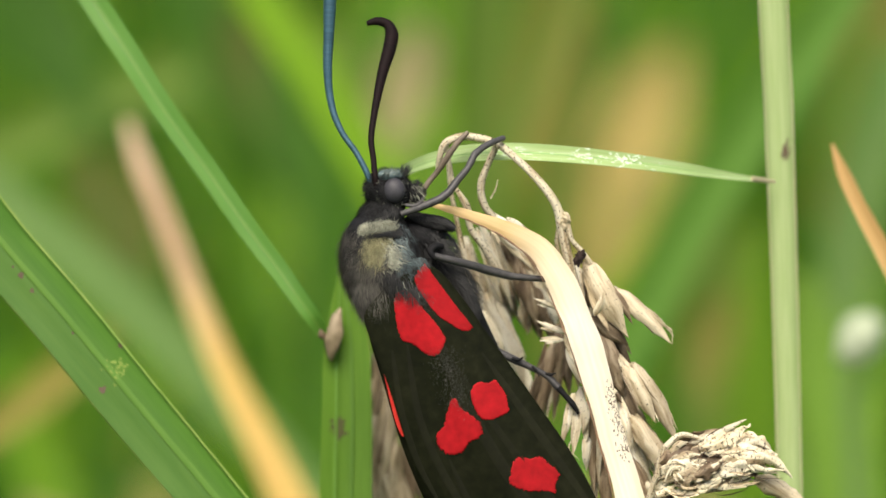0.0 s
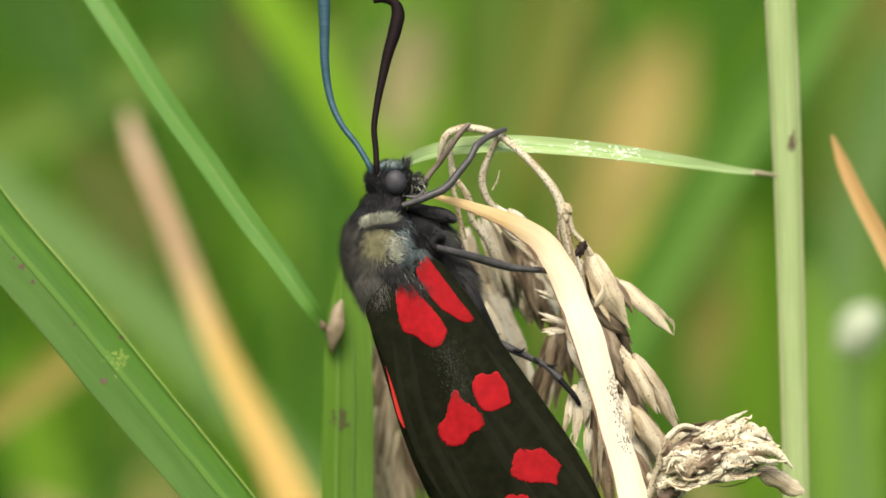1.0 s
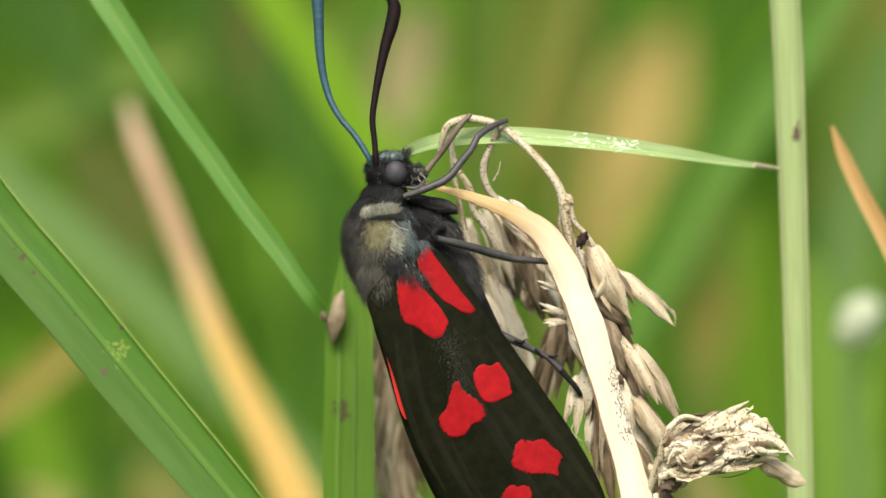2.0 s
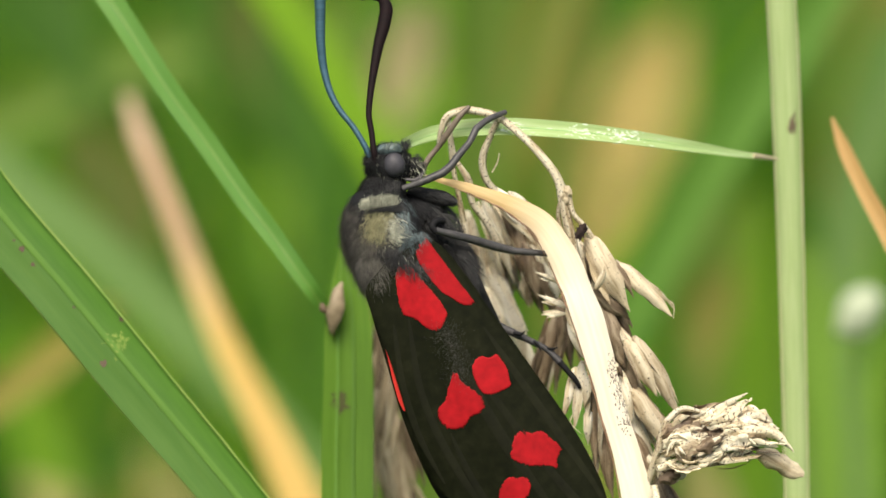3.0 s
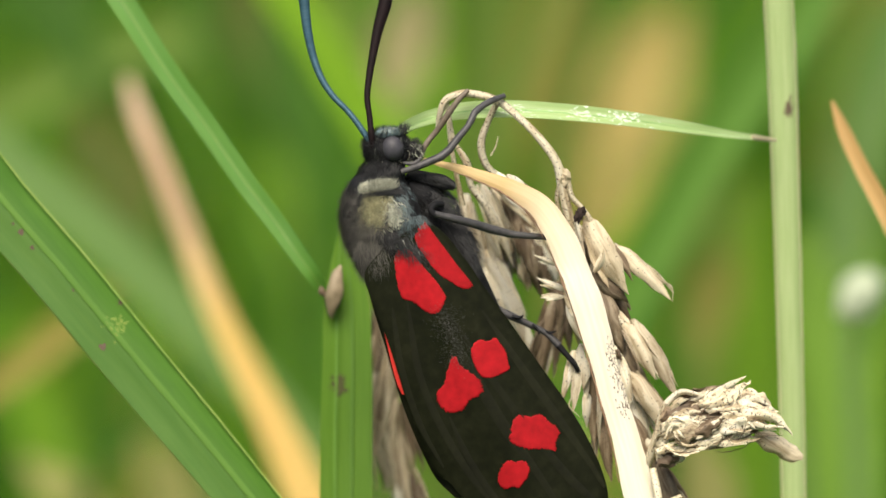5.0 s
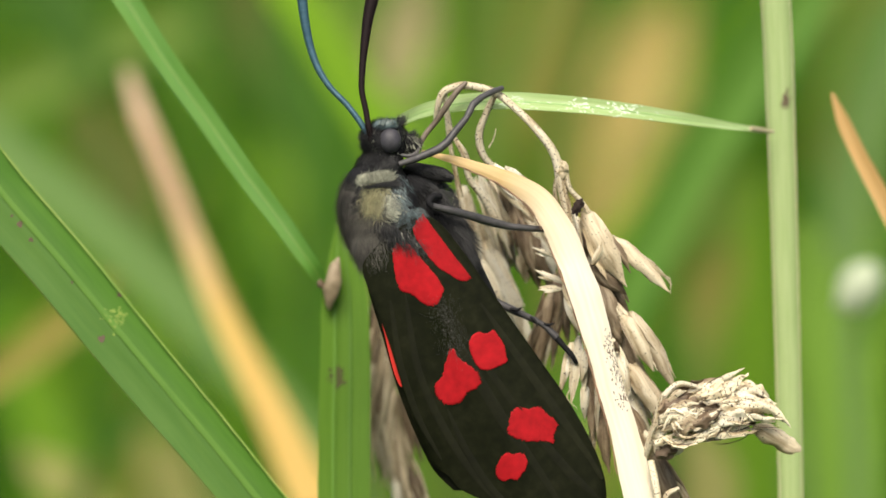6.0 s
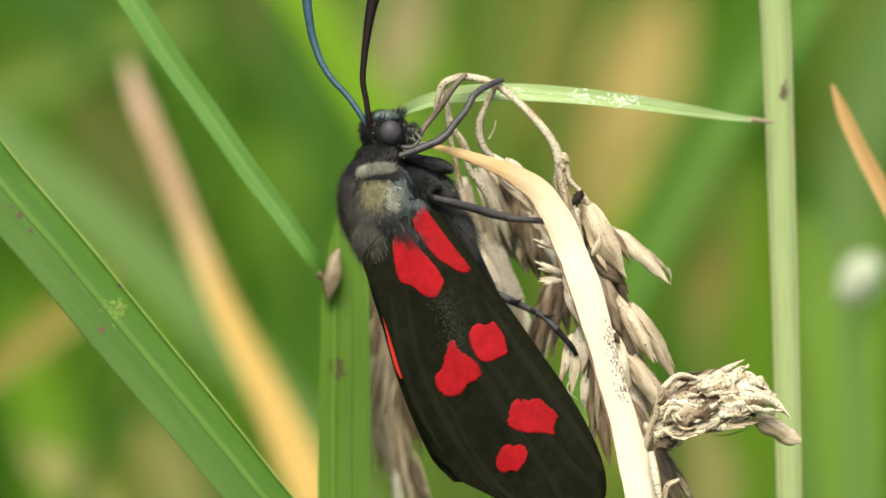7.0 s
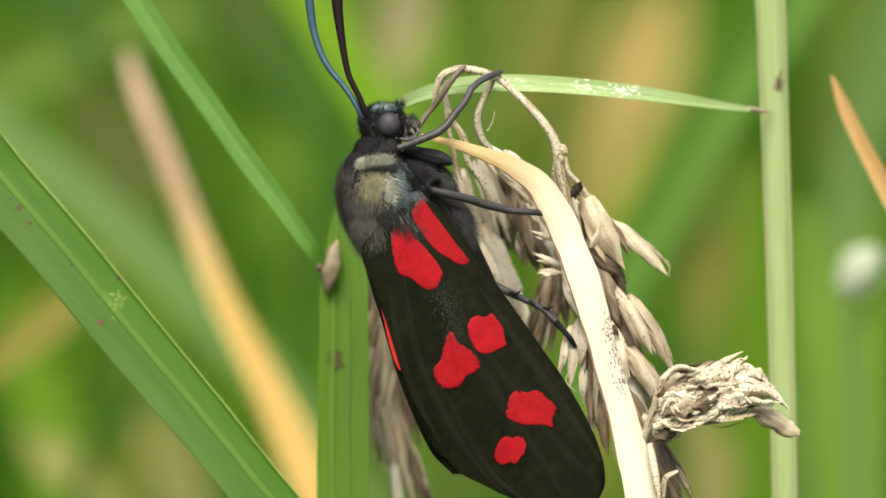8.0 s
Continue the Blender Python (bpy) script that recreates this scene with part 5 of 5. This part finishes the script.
    # antennae
    blue = tube("antenna", wide([(-3.18, 2.77, 1.50), (-3.46, 3.44, 1.50), (-3.98, 4.42, 1.40), (-4.60, 5.30, 1.30), (-4.97, 6.11, 1.20), (-5.20, 7.14, 1.10), (-5.28, 8.31, 1.10), (-5.23, 9.86, 1.10), (-5.18, 11.42, 1.10), (-5.13, 12.97, 1.10), (-5.28, 14.26, 1.10), (-5.80, 15.04, 1.10)],
                                [0.3, 0.28, 0.27, 0.28, 0.31, 0.35, 0.41, 0.49, 0.6, 0.64, 0.5, 0.15]), antenna_blue, ob, "clubbed antenna with a steel-blue sheen", n=14, steps=7, at=(-3.46, 3.44, 1.50))
    dark = tube("antenna", wide([(-3.02, 2.71, 1.90), (-3.10, 3.28, 2.00), (-3.18, 4.11, 1.58), (-3.29, 4.94, 1.15), (-3.19, 5.99, 0.62), (-3.01, 7.04, 0.09), (-2.76, 8.23, -0.50), (-2.45, 9.37, -1.07), (-2.38, 10.01, -1.39), (-2.56, 10.39, -1.58), (-3.04, 10.55, -1.66), (-3.53, 10.44, -1.60)],
                                [0.32, 0.28, 0.27, 0.28, 0.31, 0.38, 0.5, 0.62, 0.6, 0.46, 0.4, 0.24]), antenna_black, ob, "black clubbed antenna", n=14, steps=7, at=(-3.10, 3.28, 2.00))
    return ob, head, blue, dark


moth, moth_head, antenna_left, antenna_right = build_moth()


# ---- meadow behind ----
def meadow_blade(verts, faces, uvs, root, height, width, lean, turn, bend, n=5):
    b = len(verts)
    side = Vector((math.cos(turn), math.sin(turn), 0))
    fwd = Vector((-side.y, side.x, 0))
    for i in range(n + 1):
        f = i / n
        c = root + Vector((lean[0], lean[1], 0)) * f * height + fwd * bend * height * f * f + Vector((0, 0, height * f * (1 - 0.25 * abs(bend) * f)))
        wd = width * (1 - f ** 2.5) * 0.5 + 0.0002
        verts += [c - side * wd, c + fwd * wd * 0.35, c + side * wd]
        uvs += [(0, f * 100), (2, f * 100), (4, f * 100)]
    for i in range(n):
        for k in (0, 1):
            a = b + 3 * i + k
            faces.append((a, a + 1, a + 4, a + 3))


def build_meadow(name, label, material, count, seed, height, width, near, far_y, half, around):
    rng = random.Random(seed)
    verts, faces, uvs = [], [], []
    for _ in range(count):
        y = near + (far_y - near) * rng.random() ** 1.4
        x = rng.uniform(-half, half) * (0.4 + y)
        h = rng.uniform(*height)
        meadow_blade(verts, faces, uvs, Vector((x, y, -0.03)), h, rng.uniform(*width), (rng.gauss(0, 0.22), rng.gauss(0, 0.2)), rng.uniform(0, 6.3), rng.uniform(-0.5, 0.5))
    for _ in range(around):
        if rng.random() < 0.5:
            y = near - rng.expovariate(2.5) + (far_y * 1.5 - near) * rng.random() ** 1.4
            x = rng.choice((-1, 1)) * half * max(0.4 + y, 0.5) * (1 + rng.expovariate(0.8))
            r = math.hypot(x, y)
        else:
            r, a = 0.08 + 3.8 * rng.random() ** 1.7, rng.uniform(0, 6.2832)
            x, y = r * math.sin(a), r * math.cos(a) - 0.1
        if y > near - 0.05 and abs(x) < half * (0.4 + y):
            continue
        h = rng.uniform(*height) * (0.5 if r < 0.5 else 0.9)
        meadow_blade(verts, faces, uvs, Vector((x, y, -0.03)), h, rng.uniform(*width), (rng.gauss(0, 0.2), rng.gauss(0, 0.2)), rng.uniform(0, 6.3), rng.uniform(-0.5, 0.5), 3)
    me = bpy.data.meshes.new(name)
    me.from_pydata([tuple(v) for v in verts], [], faces)
    layer = me.uv_layers.new(name="uv")
    idx = np.zeros(len(me.loops), dtype=np.int32)
    me.loops.foreach_get("vertex_index", idx)
    layer.data.foreach_set("uv", np.array(uvs, dtype=np.float32)[idx].ravel())
    me.materials.append(material)
    me.shade_smooth()
    tagged(new(name, me), label, "grass", kind="stuff")


build_meadow("meadow_grass", "dense green meadow grass", meadow_green, 7000, 1, (0.10, 0.26), (0.003, 0.007), 0.30, 4.0, 0.45, 28000)
build_meadow("lush_meadow_grass", "yellow-green young meadow grass", meadow_lime, 2500, 3, (0.10, 0.25), (0.004, 0.008), 0.30, 4.0, 0.45, 9000)
build_meadow("dry_meadow_grass", "scattered tan dry grass in the meadow", meadow_dry, 550, 2, (0.10, 0.20), (0.003, 0.006), 0.30, 4.0, 0.45, 2500)

# single leaves of the meadow, behind the sprig
def meadow_leaf(label, pts, wid, material, seed):
    return build_blade("meadow_leaf", label, pts, wid, material, blade_profile(0.3, 0.05), (0.2, 0.3, 1), seed, category="grass leaf", rib=material, group="leaves of the meadow")


meadow_leaf("bright yellow-green meadow leaf behind the grass head",
            [(-16.81, 26.67, -150.00), (-14.10, 19.59, -150.00), (-9.94, 13.35, -150.00), (-5.99, 7.11, -150.00), (-1.00, -1.62, -150.00), (4.83, -14.93, -150.00), rooted(30, -150)],
            [3.2, 3.4, 3.6, 3.6, 3.6, 3.6, 3.6], meadow_lime, 200)
meadow_leaf("sage green meadow leaf behind the grass head",
            [(-38.29, 9.37, -140.00), (-31.80, 3.69, -140.00), (-25.72, -1.18, -140.00), (-20.04, -6.45, -140.00), (-14.76, -11.72, -140.00), (-7.46, -20.65, -140.00), rooted(10, -140)],
            [3.0, 3.4, 3.6, 3.6, 3.4, 3, 3], meadow_sage, 201)
meadow_leaf("faded olive meadow leaf behind the grass head",
            [(-55.96, 6.58, -320.00), (-45.29, 11.03, -320.00), (-32.25, 16.66, -320.00), (-18.61, 21.10, -320.00), (-10.91, 20.21, -320.00), (-4.98, 5.39, -320.00), (-1.42, -27.21, -320.00), rooted(10, -320)],
            [4.6, 5, 5, 4.6, 3.6, 3.6, 3.6, 3.6], meadow_olive, 202)
meadow_leaf("olive-brown withered meadow leaf behind the grass head",
            [(-39.49, -16.99, -170.00), (-34.25, -13.50, -170.00), (-30.75, -10.88, -170.00), (-28.13, -8.69, -170.00), (-25.73, -6.51, -170.00), (-24.71, -10.56, -175.00), (-24.33, -29.47, -180.00), rooted(-26, -180)],
            [1.6, 2.4, 2.8, 2.4, 0.7, 0.3, 0.4, 0.8], meadow_dry, 203)
meadow_leaf("green meadow leaf behind the grass head",
            [(31.47, 24.38, -140.00), (27.82, 17.08, -140.00), (23.77, 11.40, -140.00), (19.31, 4.50, -140.00), (15.45, -2.39, -140.00), (11.19, -10.51, -140.00), (7.14, -20.65, -140.00), rooted(4, -140)],
            [3.6, 3.8, 4.0, 4.0, 3.8, 3.6, 3.4, 3.4], meadow_teal, 204)
meadow_leaf("tan dried meadow leaf behind the grass head",
            [(37.21, 31.46, -600), (33.67, 26.16, -600), (30.75, 19.97, -600), (28.63, 13.34, -600), (27.04, 6.72, -600), (25.98, -0.80, -600), (26.16, -22.89, -600), rooted(40, -600)],
            [2, 9, 14, 12, 8, 7, 4, 4], meadow_gold, 205)
meadow_leaf("beige dried meadow leaf behind the grass head",
            [(-2.40, 22.37, -300.00), (-3.20, 19.22, -300.00), (-4.12, 16.07, -300.00), (-4.69, 12.93, -300.00), (-5.03, 10.24, -300.00), (-5.38, -9.09, -300.00), rooted(-12, -300)],
            [2, 4.8, 5.6, 4.4, 1.2, 0.8, 1.2], meadow_beige, 206)
meadow_leaf("mid green meadow leaf behind the grass head",
            [(5.79, 35.65, -330.00), (4.89, 22.98, -330.00), (3.98, 13.33, -330.00), (2.77, 1.27, -330.00), (0.97, -27.69, -330.00), rooted(4, -330)],
            [5, 6, 6, 6, 5, 5], meadow_olive, 207)
meadow_leaf("mid green meadow leaf behind the grass head",
            [(-17.39, 16.07, -300.00), (-14.53, 12.07, -300.00), (-12.81, 6.92, -300.00), (-12.24, -3.37, -300.00), (-12.81, -26.25, -300.00), rooted(-30, -300)],
            [2, 4, 5, 5, 5, 5], meadow_green, 208)
meadow_leaf("olive meadow leaf behind the grass head",
            [(15.05, 37.70, -420.00), (14.01, 26.55, -420.00), (12.26, 16.79, -420.00), (14.01, 2.86, -420.00), (15.75, -18.05, -420.00), rooted(40, -420)],
            [5, 7, 8, 7, 5, 5], meadow_umber, 209)
meadow_leaf("pale green meadow leaf behind the grass head",
            [(40.73, 17.02, -230.00), (37.99, 9.04, -230.00), (35.74, 1.05, -230.00), (34.25, -8.94, -230.00), (33.25, -22.91, -230.00), rooted(60, -230)],
            [4, 5, 5, 5, 5, 5], meadow_sage, 210)
meadow_leaf("pale khaki meadow leaf behind the grass head",
            [(35.95, 2.86, -420.00), (34.91, -5.50, -420.00), (34.21, -13.87, -420.00), (33.73, -20.83, -420.00), (33.31, -27.80, -420.00), (33.31, -38.95, -420.00), rooted(44, -420)],
            [3, 9, 10, 8, 6, 6, 6], meadow_khaki, 211)
meadow_leaf("fresh green meadow leaf behind the grass head",
            [(14.64, -6.31, -260.00), (21.00, 1.11, -260.00), (27.37, 10.13, -260.00), (32.67, 18.62, -260.00), (37.98, 27.63, -260.00), (41.16, 34.00, -260.00)],
            [2, 4, 4, 4, 3, 2], meadow_lime, 212)
meadow_leaf("bright green meadow leaf behind the grass head",
            [(26.46, -1.62, -150.00), (27.71, -8.28, -150.00), (28.95, -14.93, -150.00), (29.79, -23.25, -150.00), rooted(40, -150)],
            [2, 4.6, 5.4, 5.4, 5], meadow_mint, 213)
meadow_leaf("yellowed meadow leaf behind the grass head",
            [(19.59, -17.40, -180.00), (20.30, -19.86, -180.00), (20.84, -21.87, -180.00), (21.11, -24.55, -180.00), (21.20, -27.68, -180.00), (21.20, -31.71, -180.00), rooted(26, -180)],
            [0.8, 3.2, 4.6, 4.4, 2, 1.5, 1.5], meadow_straw, 214)
meadow_leaf("brown meadow leaf behind the grass head",
            [(26.30, -4.03, -240.00), (24.77, -6.57, -240.00), (23.54, -9.12, -240.00), (22.83, -11.67, -240.00), (22.52, -14.73, -240.00), (22.42, -28.49, -240.00), rooted(30, -240)],
            [0.8, 4, 5, 4, 1.2, 1, 1], meadow_umber, 215)
meadow_leaf("light green meadow leaf behind the grass head",
            [(33.84, 3.68, -330.00), (33.54, -4.77, -330.00), (33.30, -15.62, -330.00), (33.18, -25.27, -330.00), (33.06, -37.34, -330.00), rooted(50, -330)],
            [2, 5, 7, 7, 7, 6], meadow_fresh, 216)
meadow_leaf("slender pale green meadow leaf behind the grass head",
            [(27.24, -3.04, -120.00), (27.55, -7.66, -120.00), (27.82, -12.28, -120.00), (28.09, -17.66, -120.00), (28.32, -25.36, -120.00), rooted(30, -120)],
            [0.4, 1.0, 1.3, 1.4, 1.5, 1.6], meadow_sage, 217)
meadow_leaf("slender dark green leaf added for meadow shade behind the grass head",
            [(28.57, 2.66, -170.00), (28.83, -3.45, -170.00), (29.09, -11.31, -170.00), (29.27, -20.05, -170.00), (29.44, -28.79, -170.00), rooted(30, -170)],
            [0.6, 1.5, 1.9, 2, 2, 2], meadow_green, 218)
meadow_leaf("slender dark green leaf added for meadow shade behind the grass head",
            [(19.04, -5.45, -190.00), (19.59, -10.02, -190.00), (20.04, -14.60, -190.00), (20.32, -21.00, -190.00), (20.41, -30.16, -190.00), rooted(24, -190)],
            [0.4, 1.0, 1.4, 1.6, 1.6, 2], meadow_olive, 219)
meadow_leaf("umber meadow leaf behind the grass head",
            [(-36.26, 9.78, -300.00), (-33.98, 6.92, -300.00), (-32.15, 4.06, -300.00), (-30.83, 1.20, -300.00), (-29.86, -1.66, -300.00), (-28.83, -14.81, -300.00), rooted(-20, -300)],
            [2.0, 5.0, 6.0, 5.0, 1.4, 0.4, 0.6], meadow_umber, 220)
meadow_leaf("yellow-green meadow leaf behind the grass head",
            [(-29.86, -23.39, -300.00), (-28.37, -26.25, -300.00), (-27.40, -28.83, -300.00), (-26.54, -31.97, -300.00), (-25.40, -43.41, -300.00), rooted(-20, -300)],
            [1, 5, 6, 5, 3, 3], meadow_straw, 221)
meadow_leaf("brown meadow stalk behind the grass head",
            [(50.74, 38.00, -320.00), (47.19, 26.14, -320.00), (44.22, 17.25, -320.00), (41.26, 8.36, -320.00), (38.89, -15.35, -320.00), rooted(60, -320)],
            [8, 8, 6, 4, 3, 3], meadow_umber, 222)
meadow_leaf("fresh green meadow leaf behind the grass head",
            [(-40.52, -10.55, -260.00), (-38.40, -19.04, -260.00), (-35.75, -26.47, -260.00), (-30.98, -40.26, -260.00), rooted(-40, -260)],
            [2.5, 5, 5.4, 5.4, 5], meadow_fresh, 223)
meadow_leaf("beige withered meadow leaf behind the grass head",
            [(-34.82, -21.01, -200.00), (-33.18, -22.42, -200.00), (-31.31, -23.59, -200.00), (-29.20, -25.46, -200.00), (-26.86, -28.03, -200.00), (-24.52, -35.52, -200.00), rooted(-30, -200)],
            [0.8, 2.6, 3.4, 2.6, 1, 0.8, 1], meadow_straw, 224)
meadow_leaf("dark umber meadow leaf behind the grass head",
            [(-16.65, 25.51, -260), (-18.24, 21.79, -260), (-19.04, 19.14, -260), (-18.77, 16.49, -260), (-17.71, 12.78, -260), (-15.06, -3.13, -260), rooted(-20, -260)],
            [1.1, 3.7, 4.8, 3.3, 1.3, 0.3, 0.3], meadow_bronze, 240)
# added leaf: a shaded gap in the meadow, put into colour
meadow_leaf("dark green leaf added for meadow shade behind the grass head",
            [(-45.41, 28.71, -280), (-41.55, 24.30, -280), (-39.07, 20.44, -280), (-37.14, 17.14, -280), (-34.94, 13.83, -280), (-25.02, -14.27, -280), rooted(-40, -280)],
            [3.3, 8.3, 9.4, 6.1, 3.3, 2.2, 2.2], meadow_deep, 241)
meadow_leaf("brown withered meadow leaf behind the grass head",
            [(-34.34, 7.18, -240), (-31.79, 4.64, -240), (-29.75, 2.09, -240), (-28.48, -0.46, -240), (-27.46, -4.02, -240), (-24.66, -18.29, -240), rooted(-20, -240)],
            [1.0, 4.1, 4.8, 3.7, 1.5, 0.3, 0.3], meadow_bronze, 242)
# added leaf, dark for the shaded gap beside the yellow-green one
meadow_leaf("deep green leaf added for meadow shade behind the grass head",
            [(-27.22, 28.71, -280), (-22.81, 21.55, -280), (-18.96, 16.04, -280), (-16.20, 10.53, -280), (-14.00, 5.01, -280), (-12.34, -10.97, -280), rooted(-20, -280)],
            [3.3, 7.2, 8.9, 6.6, 2.8, 0.7, 0.7], meadow_deep, 243)
meadow_leaf("teal green meadow leaf behind the grass head",
            [(45.23, 22.93, -300), (42.95, 16.64, -300), (41.23, 10.35, -300), (40.09, 2.92, -300), (39.69, -9.09, -300), (39.80, -26.25, -300), rooted(60, -300)],
            [1.4, 3.2, 3.6, 2.8, 1.0, 0.7, 0.7], meadow_teal, 244)
meadow_leaf("slender dark green leaf added for meadow shade behind the grass head",
            [(17.12, 24.38, -200), (15.25, 19.70, -200), (11.98, 12.21, -200), (9.40, 5.19, -200), (7.77, -2.76, -200), (6.83, -21.48, -200), rooted(20, -200)],
            [0.5, 1.0, 1.2, 1.2, 1.2, 1.2, 1.2], meadow_deep, 245)
meadow_leaf("slender khaki meadow leaf behind the grass head",
            [(10.74, 23.19, -170), (9.87, 20.13, -170), (7.69, 14.02, -170), (5.28, 7.90, -170), (3.76, 0.92, -170), (2.88, -20.04, -170), rooted(10, -170)],
            [0.3, 0.7, 0.9, 0.9, 0.9, 0.9, 0.9], meadow_khaki, 246)
meadow_leaf("slender pale green meadow leaf behind the grass head",
            [(32.36, -4.12, -150), (31.94, -8.28, -150), (31.44, -13.27, -150), (30.94, -19.09, -150), (30.61, -24.91, -150), rooted(40, -150)],
            [0.2, 0.7, 0.9, 0.9, 0.9, 0.9], meadow_mint, 247)
meadow_leaf("slender dark green leaf added for meadow shade behind the grass head",
            [(-15.74, -9.10, -190), (-18.02, -11.85, -190), (-21.23, -14.59, -190), (-24.89, -17.80, -190), (-28.09, -21.46, -190), (-30.38, -30.15, -190), rooted(-40, -190)],
            [0.4, 1.2, 1.6, 1.6, 1.6, 1.6, 1.6], meadow_deep, 248)

white_bud = thing("white_flower_bud", (25.41, -5.66, -82.00), "pale white flower bud on a thin stalk", "flower bud")
part("bud", blob(bmesh.new(), (25.41, -5.50, -82.00), (1.2, 1.65, 1.05), -28, 0.4, 3, 3), petal, white_bud)
tube("stalk", wide([(25.14, -7.22, -82.00), (25.24, -12.40, -82.00), (25.76, -22.75, -82.00), (27, -100, -82), rooted(28, -82)], [0.14, 0.14, 0.14, 0.2, 0.3]), meadow_sage, white_bud, n=8)


# ---- sway ----
SWAY = [(0, 0), (0.5, 0.05), (1, 0.07), (1.5, 0.13), (3, 0.07), (3.5, 0.042), (4, 0.044), (4.5, 0.044), (6, -0.078), (6.5, -0.055),
        (7, -0.073), (7.5, -0.09), (8, -0.135)]
STEM_SWAY = [(0, 0), (0.5, 0.10), (1, 0.29), (1.5, 0.55), (3, 0.31), (3.5, 0.29), (4, 0.29), (4.5, 0.24), (6, 0.0), (6.5, 0.03),
             (7, -0.08), (7.5, -0.23), (8, -0.31)]
TIP_SWAY = [(0, 0), (0.5, 0.05), (1, 0.2), (1.5, 0.39), (3, 0.29), (3.5, 0.22), (4, 0.21), (4.5, 0.18), (6, 0.08), (6.5, 0.08),
            (7, 0.03), (7.5, -0.14), (8, -0.18)]
# head turn in millimetres; antennae: seconds, degrees across, degrees towards the camera
HEAD_DRIFT = [(0, 0), (0.5, -0.02), (1, -0.015), (1.5, -0.05), (3, -0.07), (4.5, -0.075), (6, -0.1), (7, -0.11), (8, -0.11)]
ROOT_DRIFT = [(0, 0), (0.5, -0.05), (1, 0.01), (1.5, -0.05), (3, -0.12), (3.5, -0.17), (4, -0.12), (4.5, -0.17), (6, -0.21), (6.5, -0.16), (7, -0.21),
              (7.5, -0.27), (8, -0.31)]
ANTENNA_LEFT = [(0, 0, 0), (0.5, -3.5, 0), (1, 2.5, 0), (1.5, 4.8, 0), (2.8, 3.4, 0), (3.5, 2.4, 0), (4, 3.1, 0), (4.5, 8, 0), (5.8, 9, 0), (6.5, 8.5, 0),
                (7, 7.2, 0), (7.5, 7.7, 0), (8, 4.4, 0)]
ANTENNA_RIGHT = [(0, 0, 0), (0.3, 0, 9), (0.5, 4, -2), (0.8, 0.5, 9), (1, -1.8, 11.6), (1.3, -2, 11), (1.5, -2.3, 11), (2.8, 2.5, 0), (3, 1.8, 0), (3.3, 3, 0),
                 (3.5, 3.5, 0), (3.8, 8, -4), (4, 1.2, 2), (4.3, 0, 2), (4.5, 0.5, 2), (4.7, 0, 2), (5.8, 3, 2), (6, 4.6, 2), (6.2, 8, 2), (6.4, 4.5, 2),
                 (6.5, -1.2, 2), (6.7, 0.5, 2), (6.9, 4.5, 2), (7, 3.1, 2), (7.2, -0.8, 2), (7.4, 6.5, 2), (7.5, 6.2, 2), (7.6, 0, 2), (7.7, -4, 2),
                 (7.8, -3, 2), (7.9, 8, 2), (8, 19, 2)]


def swing(ob, rows, gain=1.0):
    """Leans a rooted plant to the side by millimetres at the sprig's height."""
    at = ob.location.copy()
    walk(ob, [(t, Matrix.Translation(at) @ Matrix.Rotation(d * gain / 310, 4, "Y")) for t, d in rows])


def shift(ob, rows, rise=0.0):
    at = ob.location.copy()
    walk(ob, [(t, Matrix.Translation(at + Vector((d, 0, -rise * t)) * 0.001)) for t, d in rows])


def beat(ob, rows):
    """Swings an antenna about its root, which drifts with the turning head."""
    at = ob.location.copy()
    times, drift = zip(*ROOT_DRIFT)
    walk(ob, [(t, Matrix.Translation(at + Vector((np.interp(t, times, drift) * 0.001, 0, 0))) @ Matrix.Rotation(radians(a), 4, AXIS_W)
               @ Matrix.Rotation(radians(b), 4, "X")) for t, a, b in rows])


def motions():
    for ob in (straw_leaf, panicle, hanging_head, sheath):
        swing(ob, SWAY)
    shift(curled_tuft, SWAY)
    shift(moth, SWAY, 0.01)
    swing(left_leaf, SWAY, 0.6)
    swing(pale_stem, STEM_SWAY)
    at = arch_blade.location.copy()
    walk(arch_blade, [(t, Matrix.Translation(at + Vector((d * 0.001, 0, 0))) @ Matrix.Rotation(-e / 9.0, 4, "Z")) for (t, d), (_, e) in zip(SWAY, TIP_SWAY)])
    shift(moth_head, HEAD_DRIFT)
    beat(antenna_left, ANTENNA_LEFT)
    beat(antenna_right, ANTENNA_RIGHT)


motions()
